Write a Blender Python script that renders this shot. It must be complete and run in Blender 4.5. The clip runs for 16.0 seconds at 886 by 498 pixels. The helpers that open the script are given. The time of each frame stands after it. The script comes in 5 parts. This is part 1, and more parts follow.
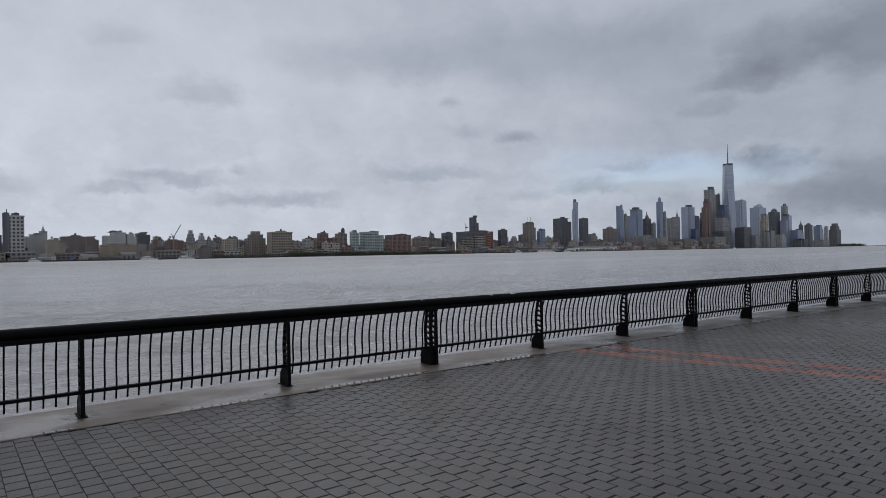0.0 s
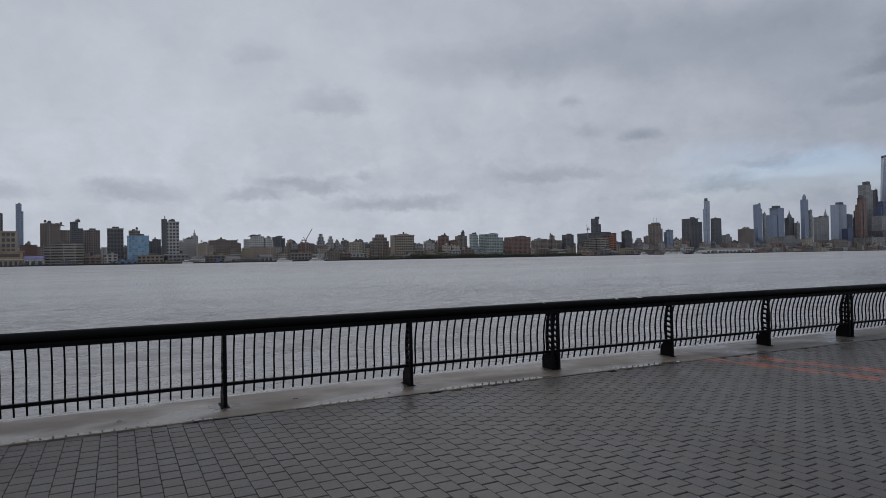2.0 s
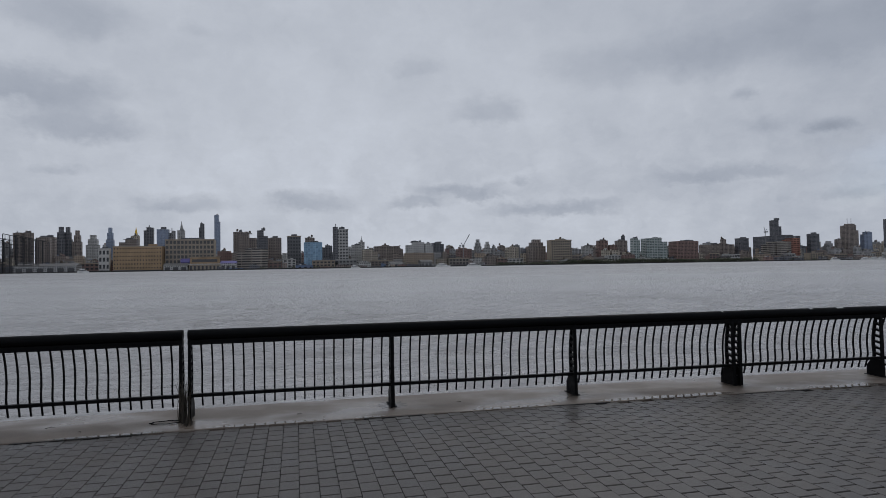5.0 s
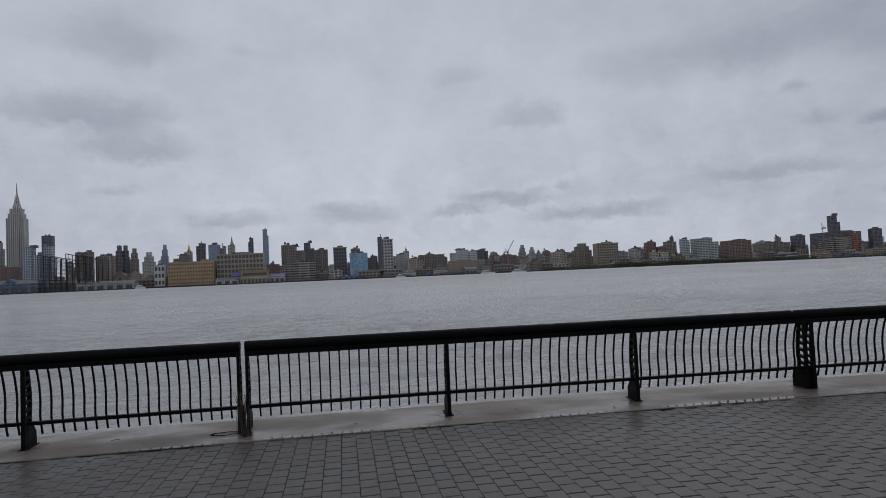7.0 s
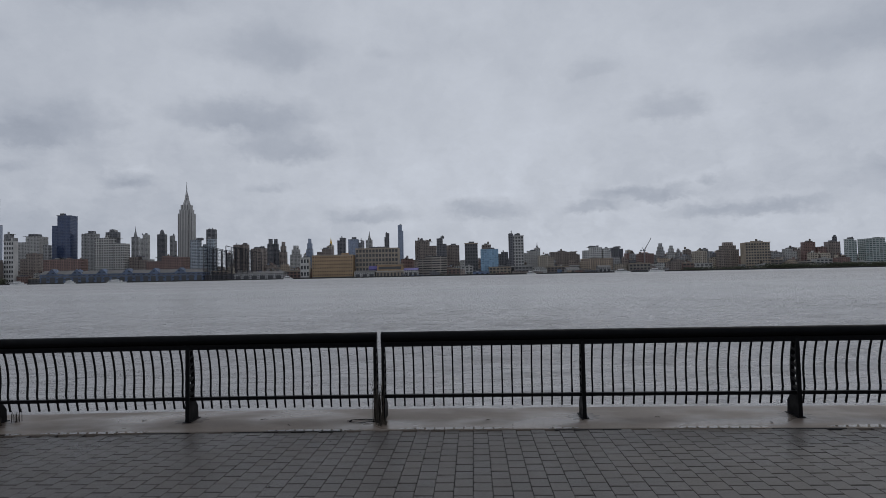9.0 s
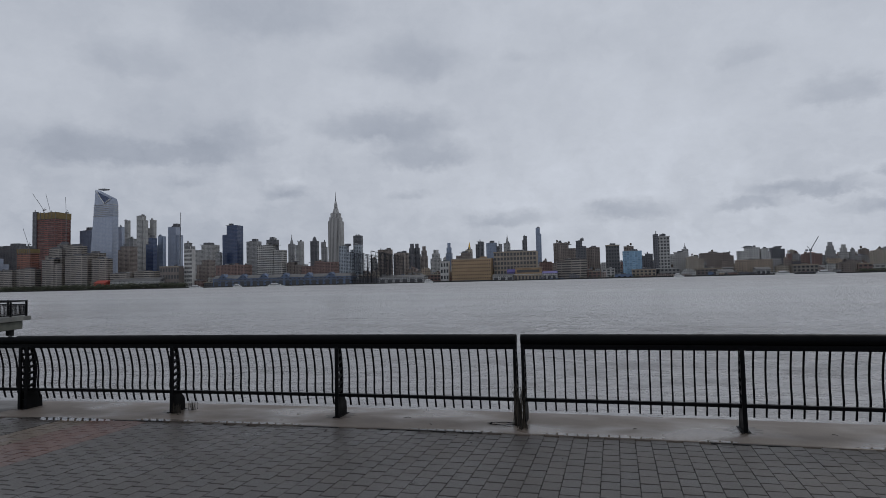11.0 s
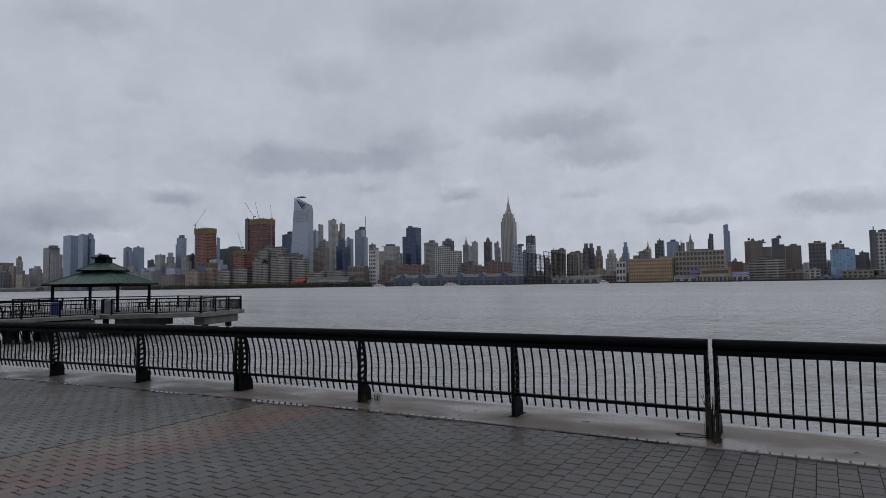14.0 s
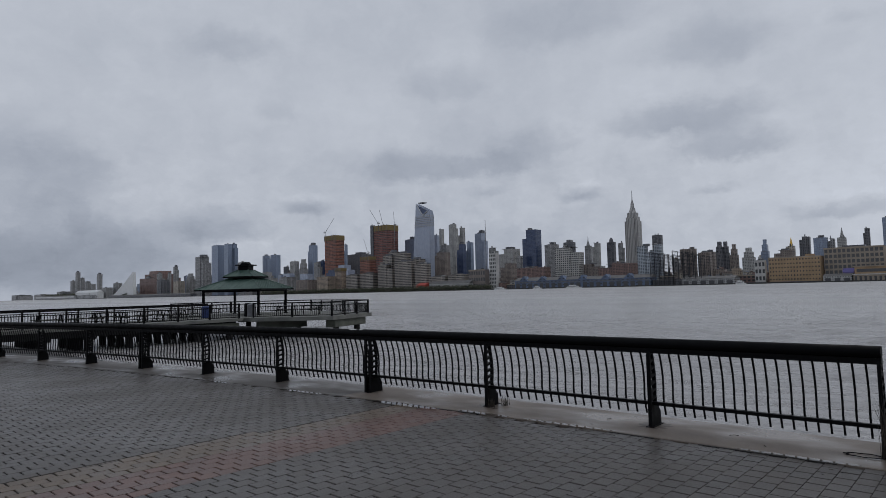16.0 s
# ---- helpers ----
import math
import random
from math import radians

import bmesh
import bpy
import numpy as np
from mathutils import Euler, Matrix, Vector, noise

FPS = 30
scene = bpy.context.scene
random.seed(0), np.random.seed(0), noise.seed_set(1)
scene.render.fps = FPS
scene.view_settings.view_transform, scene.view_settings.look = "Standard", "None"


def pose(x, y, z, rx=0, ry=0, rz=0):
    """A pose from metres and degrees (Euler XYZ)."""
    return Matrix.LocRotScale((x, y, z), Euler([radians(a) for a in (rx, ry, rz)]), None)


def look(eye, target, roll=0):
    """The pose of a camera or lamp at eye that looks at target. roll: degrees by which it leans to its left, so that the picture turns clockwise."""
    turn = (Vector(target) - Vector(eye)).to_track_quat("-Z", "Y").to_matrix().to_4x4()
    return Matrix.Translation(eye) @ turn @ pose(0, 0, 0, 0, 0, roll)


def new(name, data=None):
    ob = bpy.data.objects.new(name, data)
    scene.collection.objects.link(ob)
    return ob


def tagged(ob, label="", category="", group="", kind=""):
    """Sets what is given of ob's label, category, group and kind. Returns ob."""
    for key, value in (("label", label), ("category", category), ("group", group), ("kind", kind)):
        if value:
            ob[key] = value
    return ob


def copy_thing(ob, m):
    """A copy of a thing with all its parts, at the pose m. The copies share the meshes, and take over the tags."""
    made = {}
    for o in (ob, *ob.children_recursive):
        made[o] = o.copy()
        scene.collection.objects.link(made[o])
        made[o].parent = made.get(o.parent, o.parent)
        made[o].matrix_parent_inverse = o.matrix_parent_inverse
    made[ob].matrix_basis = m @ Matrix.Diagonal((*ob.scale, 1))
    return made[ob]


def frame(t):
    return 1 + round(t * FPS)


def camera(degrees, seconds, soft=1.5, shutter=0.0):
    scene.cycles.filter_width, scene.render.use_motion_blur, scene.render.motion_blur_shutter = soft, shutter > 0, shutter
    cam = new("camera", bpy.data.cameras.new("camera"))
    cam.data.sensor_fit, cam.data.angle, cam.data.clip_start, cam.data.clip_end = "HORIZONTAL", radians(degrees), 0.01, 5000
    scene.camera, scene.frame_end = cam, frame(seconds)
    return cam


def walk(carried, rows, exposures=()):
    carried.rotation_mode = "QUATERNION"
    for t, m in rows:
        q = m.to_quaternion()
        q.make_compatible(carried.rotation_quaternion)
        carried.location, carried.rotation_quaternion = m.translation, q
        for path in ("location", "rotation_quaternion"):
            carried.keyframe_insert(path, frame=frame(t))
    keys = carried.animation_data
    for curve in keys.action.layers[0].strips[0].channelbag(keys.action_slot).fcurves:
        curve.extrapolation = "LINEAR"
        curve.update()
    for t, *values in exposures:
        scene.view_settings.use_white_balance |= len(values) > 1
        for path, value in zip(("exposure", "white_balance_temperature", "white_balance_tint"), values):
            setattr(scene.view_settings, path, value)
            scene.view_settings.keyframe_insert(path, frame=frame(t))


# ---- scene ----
cam = camera(70.8, 16.0, 0.8)
PATH = [
    (0, (1.211, -8.297, 1.841), (2.456, -6.733, 1.853), -1),
    (0.5, (1.234, -8.269, 1.831), (2.399, -6.644, 1.841), -1),
    (1, (1.247, -8.235, 1.829), (2.332, -6.555, 1.842), -1.1),
    (1.5, (1.249, -8.216, 1.833), (2.254, -6.486, 1.851), -1.1),
    (2, (1.25, -8.21, 1.836), (2.176, -6.437, 1.862), -1),
    (2.5, (1.259, -8.173, 1.823), (2.113, -6.365, 1.854), -1.1),
    (3, (1.268, -8.152, 1.82), (2.043, -6.308, 1.85), -1.1),
    (3.5, (1.28, -8.138, 1.817), (1.987, -6.267, 1.838), -0.4),
    (4, (1.276, -8.091, 1.828), (1.896, -6.19, 1.859), -1.2),
    (4.5, (1.237, -8.057, 1.824), (1.771, -6.13, 1.871), -1.1),
    (5, (1.223, -8.052, 1.823), (1.683, -6.106, 1.874), -0.9),
    (7.5, (1.128, -7.871, 1.797), (1.397, -5.89, 1.882), -2.2),
    (8, (1.117, -7.853, 1.796), (1.275, -5.861, 1.88), -0.7),
    (8.5, (1.126, -7.792, 1.79), (1.17, -5.795, 1.872), -0.8),
    (9, (1.112, -7.752, 1.791), (1.017, -5.756, 1.872), -1.2),
    (11.5, (1.085, -7.644, 1.764), (0.467, -5.745, 1.874), -1.2),
    (12, (1.075, -7.629, 1.766), (0.369, -5.761, 1.884), -1.1),
    (12.5, (1.069, -7.623, 1.759), (0.282, -5.789, 1.882), -1.2),
    (13, (1.059, -7.611, 1.759), (0.186, -5.815, 1.887), -0.9),
    (13.5, (1.05, -7.592, 1.75), (0.098, -5.838, 1.875), -0.7),
    (14, (1.016, -7.579, 1.748), (-0.017, -5.869, 1.861), -0.9),
    (14.5, (0.992, -7.579, 1.751), (-0.131, -5.928, 1.866), -1.3),
    (15, (0.983, -7.582, 1.753), (-0.236, -6.001, 1.871), -1.3),
    (15.5, (0.99, -7.589, 1.749), (-0.292, -6.058, 1.865), -1.5),
    (16, (0.873, -7.495, 1.75), (-0.466, -6.015, 1.88), -1.4),
]
walk(cam, [(t, look(eye, target, roll)) for t, eye, target, roll in PATH],
     [(0, 0.03), (1, 0.0), (2.5, -0.12), (5, -0.11), (9, -0.11), (12, -0.07), (16, -0.08)])


def add(a, b, k=1.0):
    return (a[0] + b[0] * k, a[1] + b[1] * k, a[2] + b[2] * k)


# ---- world: a broken overcast sky over one weak, wide sun ----
SUN_AZ, SUN_EL = 32.0, 48.0   # degrees: turn from +y towards +x, height


def make_world():
    w = bpy.data.worlds.new("overcast")
    scene.world = w
    w.use_nodes = True
    nt = w.node_tree
    nt.nodes.clear()
    N, L = nt.nodes.new, nt.links.new

    def math_(op, a, b=None, c=None, clamp=False):
        n = N("ShaderNodeMath")
        n.operation, n.use_clamp = op, clamp
        for i, v in enumerate((a, b, c)):
            if v is None:
                continue
            if isinstance(v, (int, float)):
                n.inputs[i].default_value = v
            else:
                L(v, n.inputs[i])
        return n.outputs[0]

    def noise_(vec, scale, detail, rough=0.55, w3=None):
        n = N("ShaderNodeTexNoise")
        n.inputs["Scale"].default_value, n.inputs["Detail"].default_value = scale, detail
        n.inputs["Roughness"].default_value = rough
        L(vec, n.inputs["Vector"])
        return n

    def mix_(f, a, b):
        n = N("ShaderNodeMix")
        n.data_type = "RGBA"
        L(f, n.inputs[0])
        for s, v in ((6, a), (7, b)):
            if isinstance(v, tuple):
                n.inputs[s].default_value = (*v, 1)
            else:
                L(v, n.inputs[s])
        return n.outputs[2]

    def ramp_(v, lo, hi, a=0.0, b=1.0):
        n = N("ShaderNodeMapRange")
        n.interpolation_type = "SMOOTHSTEP"
        n.inputs[1].default_value, n.inputs[2].default_value = lo, hi
        n.inputs[3].default_value, n.inputs[4].default_value = a, b
        L(v, n.inputs[0])
        return n.outputs[0]

    tc = N("ShaderNodeTexCoord")
    sep = N("ShaderNodeSeparateXYZ")
    L(tc.outputs["Generated"], sep.inputs[0])
    dx, dy, dz = sep.outputs
    el = math_("ARCSINE", dz)
    az = math_("ARCTAN2", dx, dy)
    up = math_("ADD", math_("MAXIMUM", dz, 0.0), 0.16)
    flat = N("ShaderNodeCombineXYZ")
    L(math_("DIVIDE", dx, up), flat.inputs[0])
    L(math_("DIVIDE", dy, up), flat.inputs[1])
    big = noise_(flat.outputs[0], 0.55, 5.0, 0.5).outputs["Fac"]
    fine = noise_(flat.outputs[0], 2.3, 6.0, 0.58).outputs["Fac"]
    wisp = noise_(flat.outputs[0], 1.15, 3.0, 0.5)
    sky = N("ShaderNodeTexSky")
    sky.sky_type, sky.sun_disc = "NISHITA", False
    sky.sun_elevation, sky.sun_rotation = radians(SUN_EL), radians(SUN_AZ)
    blue = N("ShaderNodeVectorMath")
    blue.operation = "SCALE"
    L(sky.outputs[0], blue.inputs[0])
    blue.inputs[3].default_value = 0.085

    # cloud deck: pale grey, a little brighter low down and to the right of the middle
    lum = math_("ADD", math_("MULTIPLY", math_("SUBTRACT", big, 0.5), 0.17), math_("MULTIPLY", math_("SUBTRACT", fine, 0.5), 0.07))
    glow = math_("MULTIPLY", ramp_(math_("ABSOLUTE", math_("SUBTRACT", az, 0.02)), 0.0, 0.95, 1.0, 0.0), ramp_(el, 0.02, 0.55, 1.0, 0.35))
    lum = math_("ADD", math_("ADD", lum, 0.520), math_("MULTIPLY", glow, 0.085))

    # single darker clouds below the deck: turn, height, half width, half height (degrees), depth
    flatpos = N("ShaderNodeCombineXYZ")
    L(az, flatpos.inputs[0])
    L(el, flatpos.inputs[1])
    squash = N("ShaderNodeVectorMath")
    squash.operation = "MULTIPLY"
    L(flatpos.outputs[0], squash.inputs[0])
    squash.inputs[1].default_value = (1.0, 1.45, 0)

    def swayed(scale, detail, across, upward):
        wob = noise_(squash.outputs[0], scale, detail, 0.66)
        sway = N("ShaderNodeVectorMath")
        sway.operation = "MULTIPLY_ADD"
        L(wob.outputs["Color"], sway.inputs[0])
        sway.inputs[1].default_value, sway.inputs[2].default_value = (across, upward, 0), (-across / 2, -upward / 2, 0)
        pos = N("ShaderNodeVectorMath")
        pos.operation = "ADD"
        L(flatpos.outputs[0], pos.inputs[0])
        L(sway.outputs[0], pos.inputs[1])
        return pos.outputs[0]

    gentle = swayed(26.0, 6.0, 0.050, 0.022)
    ragged, torn_pos = swayed(15.0, 9.0, 0.10, 0.058), swayed(9.0, 8.0, 0.15, 0.07)

    def puff(a, e, wa, we, depth, base=1.7, where=ragged, inner=0.35, outer=1.15):
        """A cloud with a flat base: below its middle it ends sooner."""
        n = N("ShaderNodeVectorMath")
        n.operation = "SUBTRACT"
        L(where, n.inputs[0])
        n.inputs[1].default_value = (radians(a), radians(e), 0)
        m = N("ShaderNodeVectorMath")
        m.operation = "MULTIPLY"
        L(n.outputs[0], m.inputs[0])
        m.inputs[1].default_value = (1 / radians(wa), 1 / radians(we), 0)
        low = N("ShaderNodeVectorMath")
        low.operation = "MULTIPLY"
        L(m.outputs[0], low.inputs[0])
        low.inputs[1].default_value = (1.0, -base, 0)
        far_ = N("ShaderNodeVectorMath")
        far_.operation = "MAXIMUM"
        L(m.outputs[0], far_.inputs[0])
        L(low.outputs[0], far_.inputs[1])
        l = N("ShaderNodeVectorMath")
        l.operation = "LENGTH"
        L(far_.outputs[0], l.inputs[0])
        return ramp_(l.outputs["Value"], inner, outer, depth, 0.0)

    parts = []

    def cloud(a, e, wa, we, depth):
        """A grey cloud; the low, far ones have a paler top."""
        k = 1.22
        if e < 9.5:
            parts.append(puff(a + 0.2, e + we * 1.0, wa * 1.15, we * 0.9, -0.55 * depth, 1.0))
            depth = depth * 1.25
        parts.append(puff(a, e - 0.25 * we, wa * k, we * k * (1.2 if wa < 2.4 else 1.55), depth * 1.35, 1.7, gentle if wa < 2.4 else ragged, 0.1 if wa < 2.4 else 0.3))

    cloud(1.4, 6, 3.9, 0.9, 0.11)
    cloud(18.2, 13.8, 3.6, 1, 0.12)
    cloud(11, 5.7, 2.8, 0.6, 0.12)
    cloud(15.2, 6.8, 4.2, 0.6, 0.13)
    cloud(20.5, 7.6, 0.9, 0.6, 0.1)
    cloud(23.5, 5.2, 6, 0.7, 0.12)
    cloud(39.4, 13.6, 1, 0.6, 0.12)
    cloud(40.9, 11, 2, 0.7, 0.09)
    cloud(45.4, 10.4, 1.6, 0.6, 0.18)
    cloud(37.2, 7.5, 4.6, 0.7, 0.1)
    cloud(56.6, 7.1, 3.3, 0.5, 0.16)
    cloud(51.8, 5.7, 2.8, 0.6, 0.16)
    cloud(46.8, 5.2, 2, 0.6, 0.09)
    cloud(64.6, 13.7, 3.6, 1, 0.14)
    cloud(62.3, 11.5, 2.4, 0.7, 0.09)
    cloud(66.3, 7, 2.7, 1.1, 0.18)
    cloud(67.2, 15.7, 3.9, 1.6, 0.13)
    cloud(11.2, 17.8, 2.5, 0.8, 0.06)
    cloud(-18.3, 8, 2.2, 0.4, 0.07)
    cloud(-9.4, 5.7, 3.8, 0.8, 0.1)
    cloud(-20.4, 14, 6.4, 1.3, 0.17)
    cloud(-17.1, 11.6, 4.2, 1, 0.15)
    cloud(-29.6, 8.2, 1.9, 0.8, 0.14)
    cloud(-34.6, 12.4, 4.2, 1.7, 0.08)
    cloud(-18.5, 19.7, 5.4, 1.6, 0.1)
    cloud(-8.3, 19.8, 1.6, 0.6, 0.06)
    cloud(-44.4, 11.2, 5.3, 1.2, 0.15)
    cloud(-36.9, 11.2, 4.1, 0.9, 0.09)
    cloud(-32.8, 13, 2.6, 1.3, 0.06)
    cloud(-54.6, 7.7, 2.3, 0.8, 0.14)
    cloud(-30.6, 23.2, 6.9, 1.9, 0.1)
    cloud(-41.5, 18.4, 4, 1.4, 0.07)
    cloud(-57.1, 16, 2, 0.8, 0.06)
    cloud(-61.9, 6.1, 4, 1.4, 0.12)
    cloud(-60.7, 21.2, 4.2, 1, 0.09)
    cloud(-37.5, 8.9, 1.5, 0.5, 0.06)
    cloud(72, 4.5, 6, 2, 0.15)
    cloud(73.2, 15.6, 4, 2.6, 0.18)
    cloud(-74.7, 3.8, 10, 3.6, 0.2)
    cloud(-75.5, 9.8, 5.9, 2.2, 0.14)
    # broad, faint shades in the deck
    parts.append(puff(47.3, 17.2, 18.0, 4.2, 0.20, 1.2, torn_pos, 0.2))
    parts.append(puff(31.0, 16.8, 11.0, 2.6, 0.11, 1.2, torn_pos, 0.2))
    parts.append(puff(60.0, 14.0, 11.0, 2.4, 0.08, 1.2, torn_pos, 0.2))
    parts.append(puff(-28, 2, 34, 5, 0.10, 1.0))
    parts.append(puff(34, 24, 22, 8, 0.05, 1.0, torn_pos))
    lump = noise_(torn_pos, 6.0, 8.0, 0.62).outputs["Fac"]
    curd = noise_(ragged, 21.0, 6.0, 0.62).outputs["Fac"]
    dark = ramp_(az, 0.65, 1.2, 0.0, 0.19)
    for p in parts:
        dark = math_("ADD", dark, p)
    lum = math_("ADD", lum, math_("MULTIPLY", math_("SUBTRACT", lump, 0.5), 0.19))
    lum = math_("ADD", lum, math_("MULTIPLY", math_("MULTIPLY", math_("SUBTRACT", curd, 0.5), ramp_(el, 0.08, 0.30, 0.20, 0.06)), 1.0))
    lum = math_("MULTIPLY", lum, math_("SUBTRACT", 1.0, dark))
    tint = mix_(ramp_(lum, 0.30, 0.60), (0.84, 0.94, 1.14), (0.92, 0.985, 1.11))
    deck = N("ShaderNodeVectorMath")
    deck.operation = "SCALE"
    L(tint, deck.inputs[0])
    L(lum, deck.inputs[3])
    # a thin, torn patch low over the southern end of the island lets the blue through
    torn = math_("ADD", puff(60.1, 5.9, 6.5, 2.2, 1.0, 1.3, torn_pos), puff(53.0, 6.4, 9, 3.4, 0.45, 1.2, torn_pos))
    torn = math_("ADD", torn, puff(67.5, 6.3, 4, 1.6, 0.6, 1.2, torn_pos))
    torn = math_("MULTIPLY", math_("MINIMUM", torn, 1.0), ramp_(wisp.outputs["Fac"], 0.34, 0.56, 0.3, 1.0))
    torn = math_("MULTIPLY", torn, 0.75)
    cool = N("ShaderNodeVectorMath")
    cool.operation = "MULTIPLY"
    L(blue.outputs[0], cool.inputs[0])
    cool.inputs[1].default_value = (0.90, 0.93, 1.06)
    both = mix_(torn, deck.outputs[0], cool.outputs[0])
    bg = N("ShaderNodeBackground")
    L(both, bg.inputs[0])
    bg.inputs[1].default_value = SKY
    out = N("ShaderNodeOutputWorld")
    L(bg.outputs[0], out.inputs[0])


SKY = 1.0
make_world()
sun = new("sun", bpy.data.lights.new("sun", "SUN"))
sun.data.energy, sun.data.angle, sun.data.color = 0.5, radians(24), (1.0, 0.97, 0.93)
sun.matrix_world = look((0, 0, 50), add((0, 0, 50), (-math.sin(radians(SUN_AZ)), -math.cos(radians(SUN_AZ)), -math.tan(radians(SUN_EL)))))


# ---- materials ----
class Nodes:
    """A small builder for one node material."""

    def __init__(self, name):
        self.mat = bpy.data.materials.new(name)
        self.mat.use_nodes = True
        self.nt = self.mat.node_tree
        self.bsdf = self.nt.nodes["Principled BSDF"]
        self.tc = self.n("ShaderNodeTexCoord")

    def n(self, kind):
        return self.nt.nodes.new(kind)

    def link(self, a, b):
        self.nt.links.new(a, b)

    def put(self, socket, v):
        if isinstance(v, (int, float)):
            socket.default_value = v
        elif isinstance(v, tuple):
            socket.default_value = (*v, 1) if len(v) == 3 and socket.type == "RGBA" else v
        else:
            self.link(v, socket)

    def set(self, **kw):
        for k, v in kw.items():
            self.put(self.bsdf.inputs[k.replace("_", " ")], v)

    def m(self, op, a, b=0.0, clamp=False):
        n = self.n("ShaderNodeMath")
        n.operation, n.use_clamp = op, clamp
        self.put(n.inputs[0], a)
        self.put(n.inputs[1], b)
        return n.outputs[0]

    def ramp(self, v, lo, hi, a=0.0, b=1.0):
        n = self.n("ShaderNodeMapRange")
        for i, x in enumerate((v, lo, hi, a, b)):
            self.put(n.inputs[i], x)
        return n.outputs[0]

    def mix(self, f, a, b, how="MIX"):
        n = self.n("ShaderNodeMix")
        n.data_type, n.blend_type = "RGBA", how
        self.put(n.inputs[0], f)
        self.put(n.inputs[6], a)
        self.put(n.inputs[7], b)
        return n.outputs[2]

    def noise(self, scale, detail=4.0, rough=0.55, where="Object", stretch=None):
        n = self.n("ShaderNodeTexNoise")
        n.inputs["Scale"].default_value, n.inputs["Detail"].default_value, n.inputs["Roughness"].default_value = scale, detail, rough
        src = self.tc.outputs[where] if where in ("Object", "Generated") else self.world()
        if stretch:
            mp = self.n("ShaderNodeMapping")
            mp.inputs["Scale"].default_value = stretch
            self.link(src, mp.inputs[0])
            src = mp.outputs[0]
        self.link(src, n.inputs["Vector"])
        return n.outputs["Fac"]

    def world(self):
        return self.n("ShaderNodeNewGeometry").outputs["Position"]

    def bump(self, height, strength=0.3, distance=0.01, under=None):
        b = self.n("ShaderNodeBump")
        b.inputs["Strength"].default_value, b.inputs["Distance"].default_value = strength, distance
        self.link(height, b.inputs["Height"])
        if under is not None:
            self.link(under, b.inputs["Normal"])
        self.link(b.outputs[0], self.bsdf.inputs["Normal"])
        return b.outputs[0]


def shade(c, k):
    return tuple(v * k for v in c)


def paver_mat(name, base, island):
    s = Nodes(name)
    pick = s.n("ShaderNodeNewGeometry").outputs["Random Per Island"] if island else s.n("ShaderNodeObjectInfo").outputs["Random"]
    col = s.mix(s.ramp(pick, 0, 1), shade(base, 0.5), shade(base, 1.55))
    col = s.mix(s.ramp(s.noise(0.55, 3, 0.5, "World"), 0.3, 0.7, 0.55, 1.0), shade(base, 0.9), col)
    col = s.mix(s.ramp(s.noise(7.0, 5, 0.65, "World"), 0.35, 0.7, 0.0, 0.4), col, shade(base, 0.45))
    grain = s.noise(160, 5, 0.65, "World")
    col = s.mix(0.45, col, s.mix(grain, shade(base, 0.3), shade(base, 2.1)), "MIX")
    s.set(Base_Color=col)
    wet = s.noise(0.42, 5, 0.6, "World")
    gloss = s.m("ADD", s.m("ADD", s.m("MULTIPLY", wet, 0.7), s.m("MULTIPLY", grain, 0.2)), s.m("MULTIPLY", pick, 0.1))
    s.set(Roughness=s.ramp(gloss, 0.36, 0.66, 0.26, 0.54))
    s.set(Specular_IOR_Level=0.36)
    s.bump(s.noise(90, 4, 0.6, "World"), 0.5, 0.004)
    return s.mat


PAVER = paver_mat("grey_paver", (0.065, 0.057, 0.051), True)
PAVER_ONE = paver_mat("grey_paver_single", (0.065, 0.057, 0.051), False)
PAVER_RED = paver_mat("red_paver", (0.112, 0.062, 0.049), True)
PAVER_BRIGHT = paver_mat("bright_red_paver", (0.23, 0.068, 0.038), True)
PAVER_TAN = paver_mat("tan_paver", (0.112, 0.084, 0.060), True)


def joint_mat():
    s = Nodes("joint_sand")
    s.set(Base_Color=s.mix(s.noise(60, 4, 0.6, "World"), (0.009, 0.0085, 0.008), (0.030, 0.027, 0.025)), Roughness=0.75)
    return s.mat


JOINT = joint_mat()


def concrete_mat(name, lo, hi, wet=True):
    s = Nodes(name)
    stain = s.noise(0.8, 6, 0.62, "World")
    grain = s.noise(45, 5, 0.6, "World")
    col = s.mix(s.ramp(stain, 0.3, 0.7), lo, hi)
    col = s.mix(s.ramp(grain, 0.3, 0.7, 0.0, 0.35), col, shade(lo, 0.7))
    s.set(Base_Color=col)
    if wet:
        pool = s.noise(0.75, 3, 0.5, "World", (1.0, 1.6, 1.0))
        s.set(Roughness=s.ramp(pool, 0.43, 0.62, 0.62, 0.25))
    else:
        s.set(Roughness=0.85)
    s.bump(grain, 0.25, 0.003)
    return s.mat


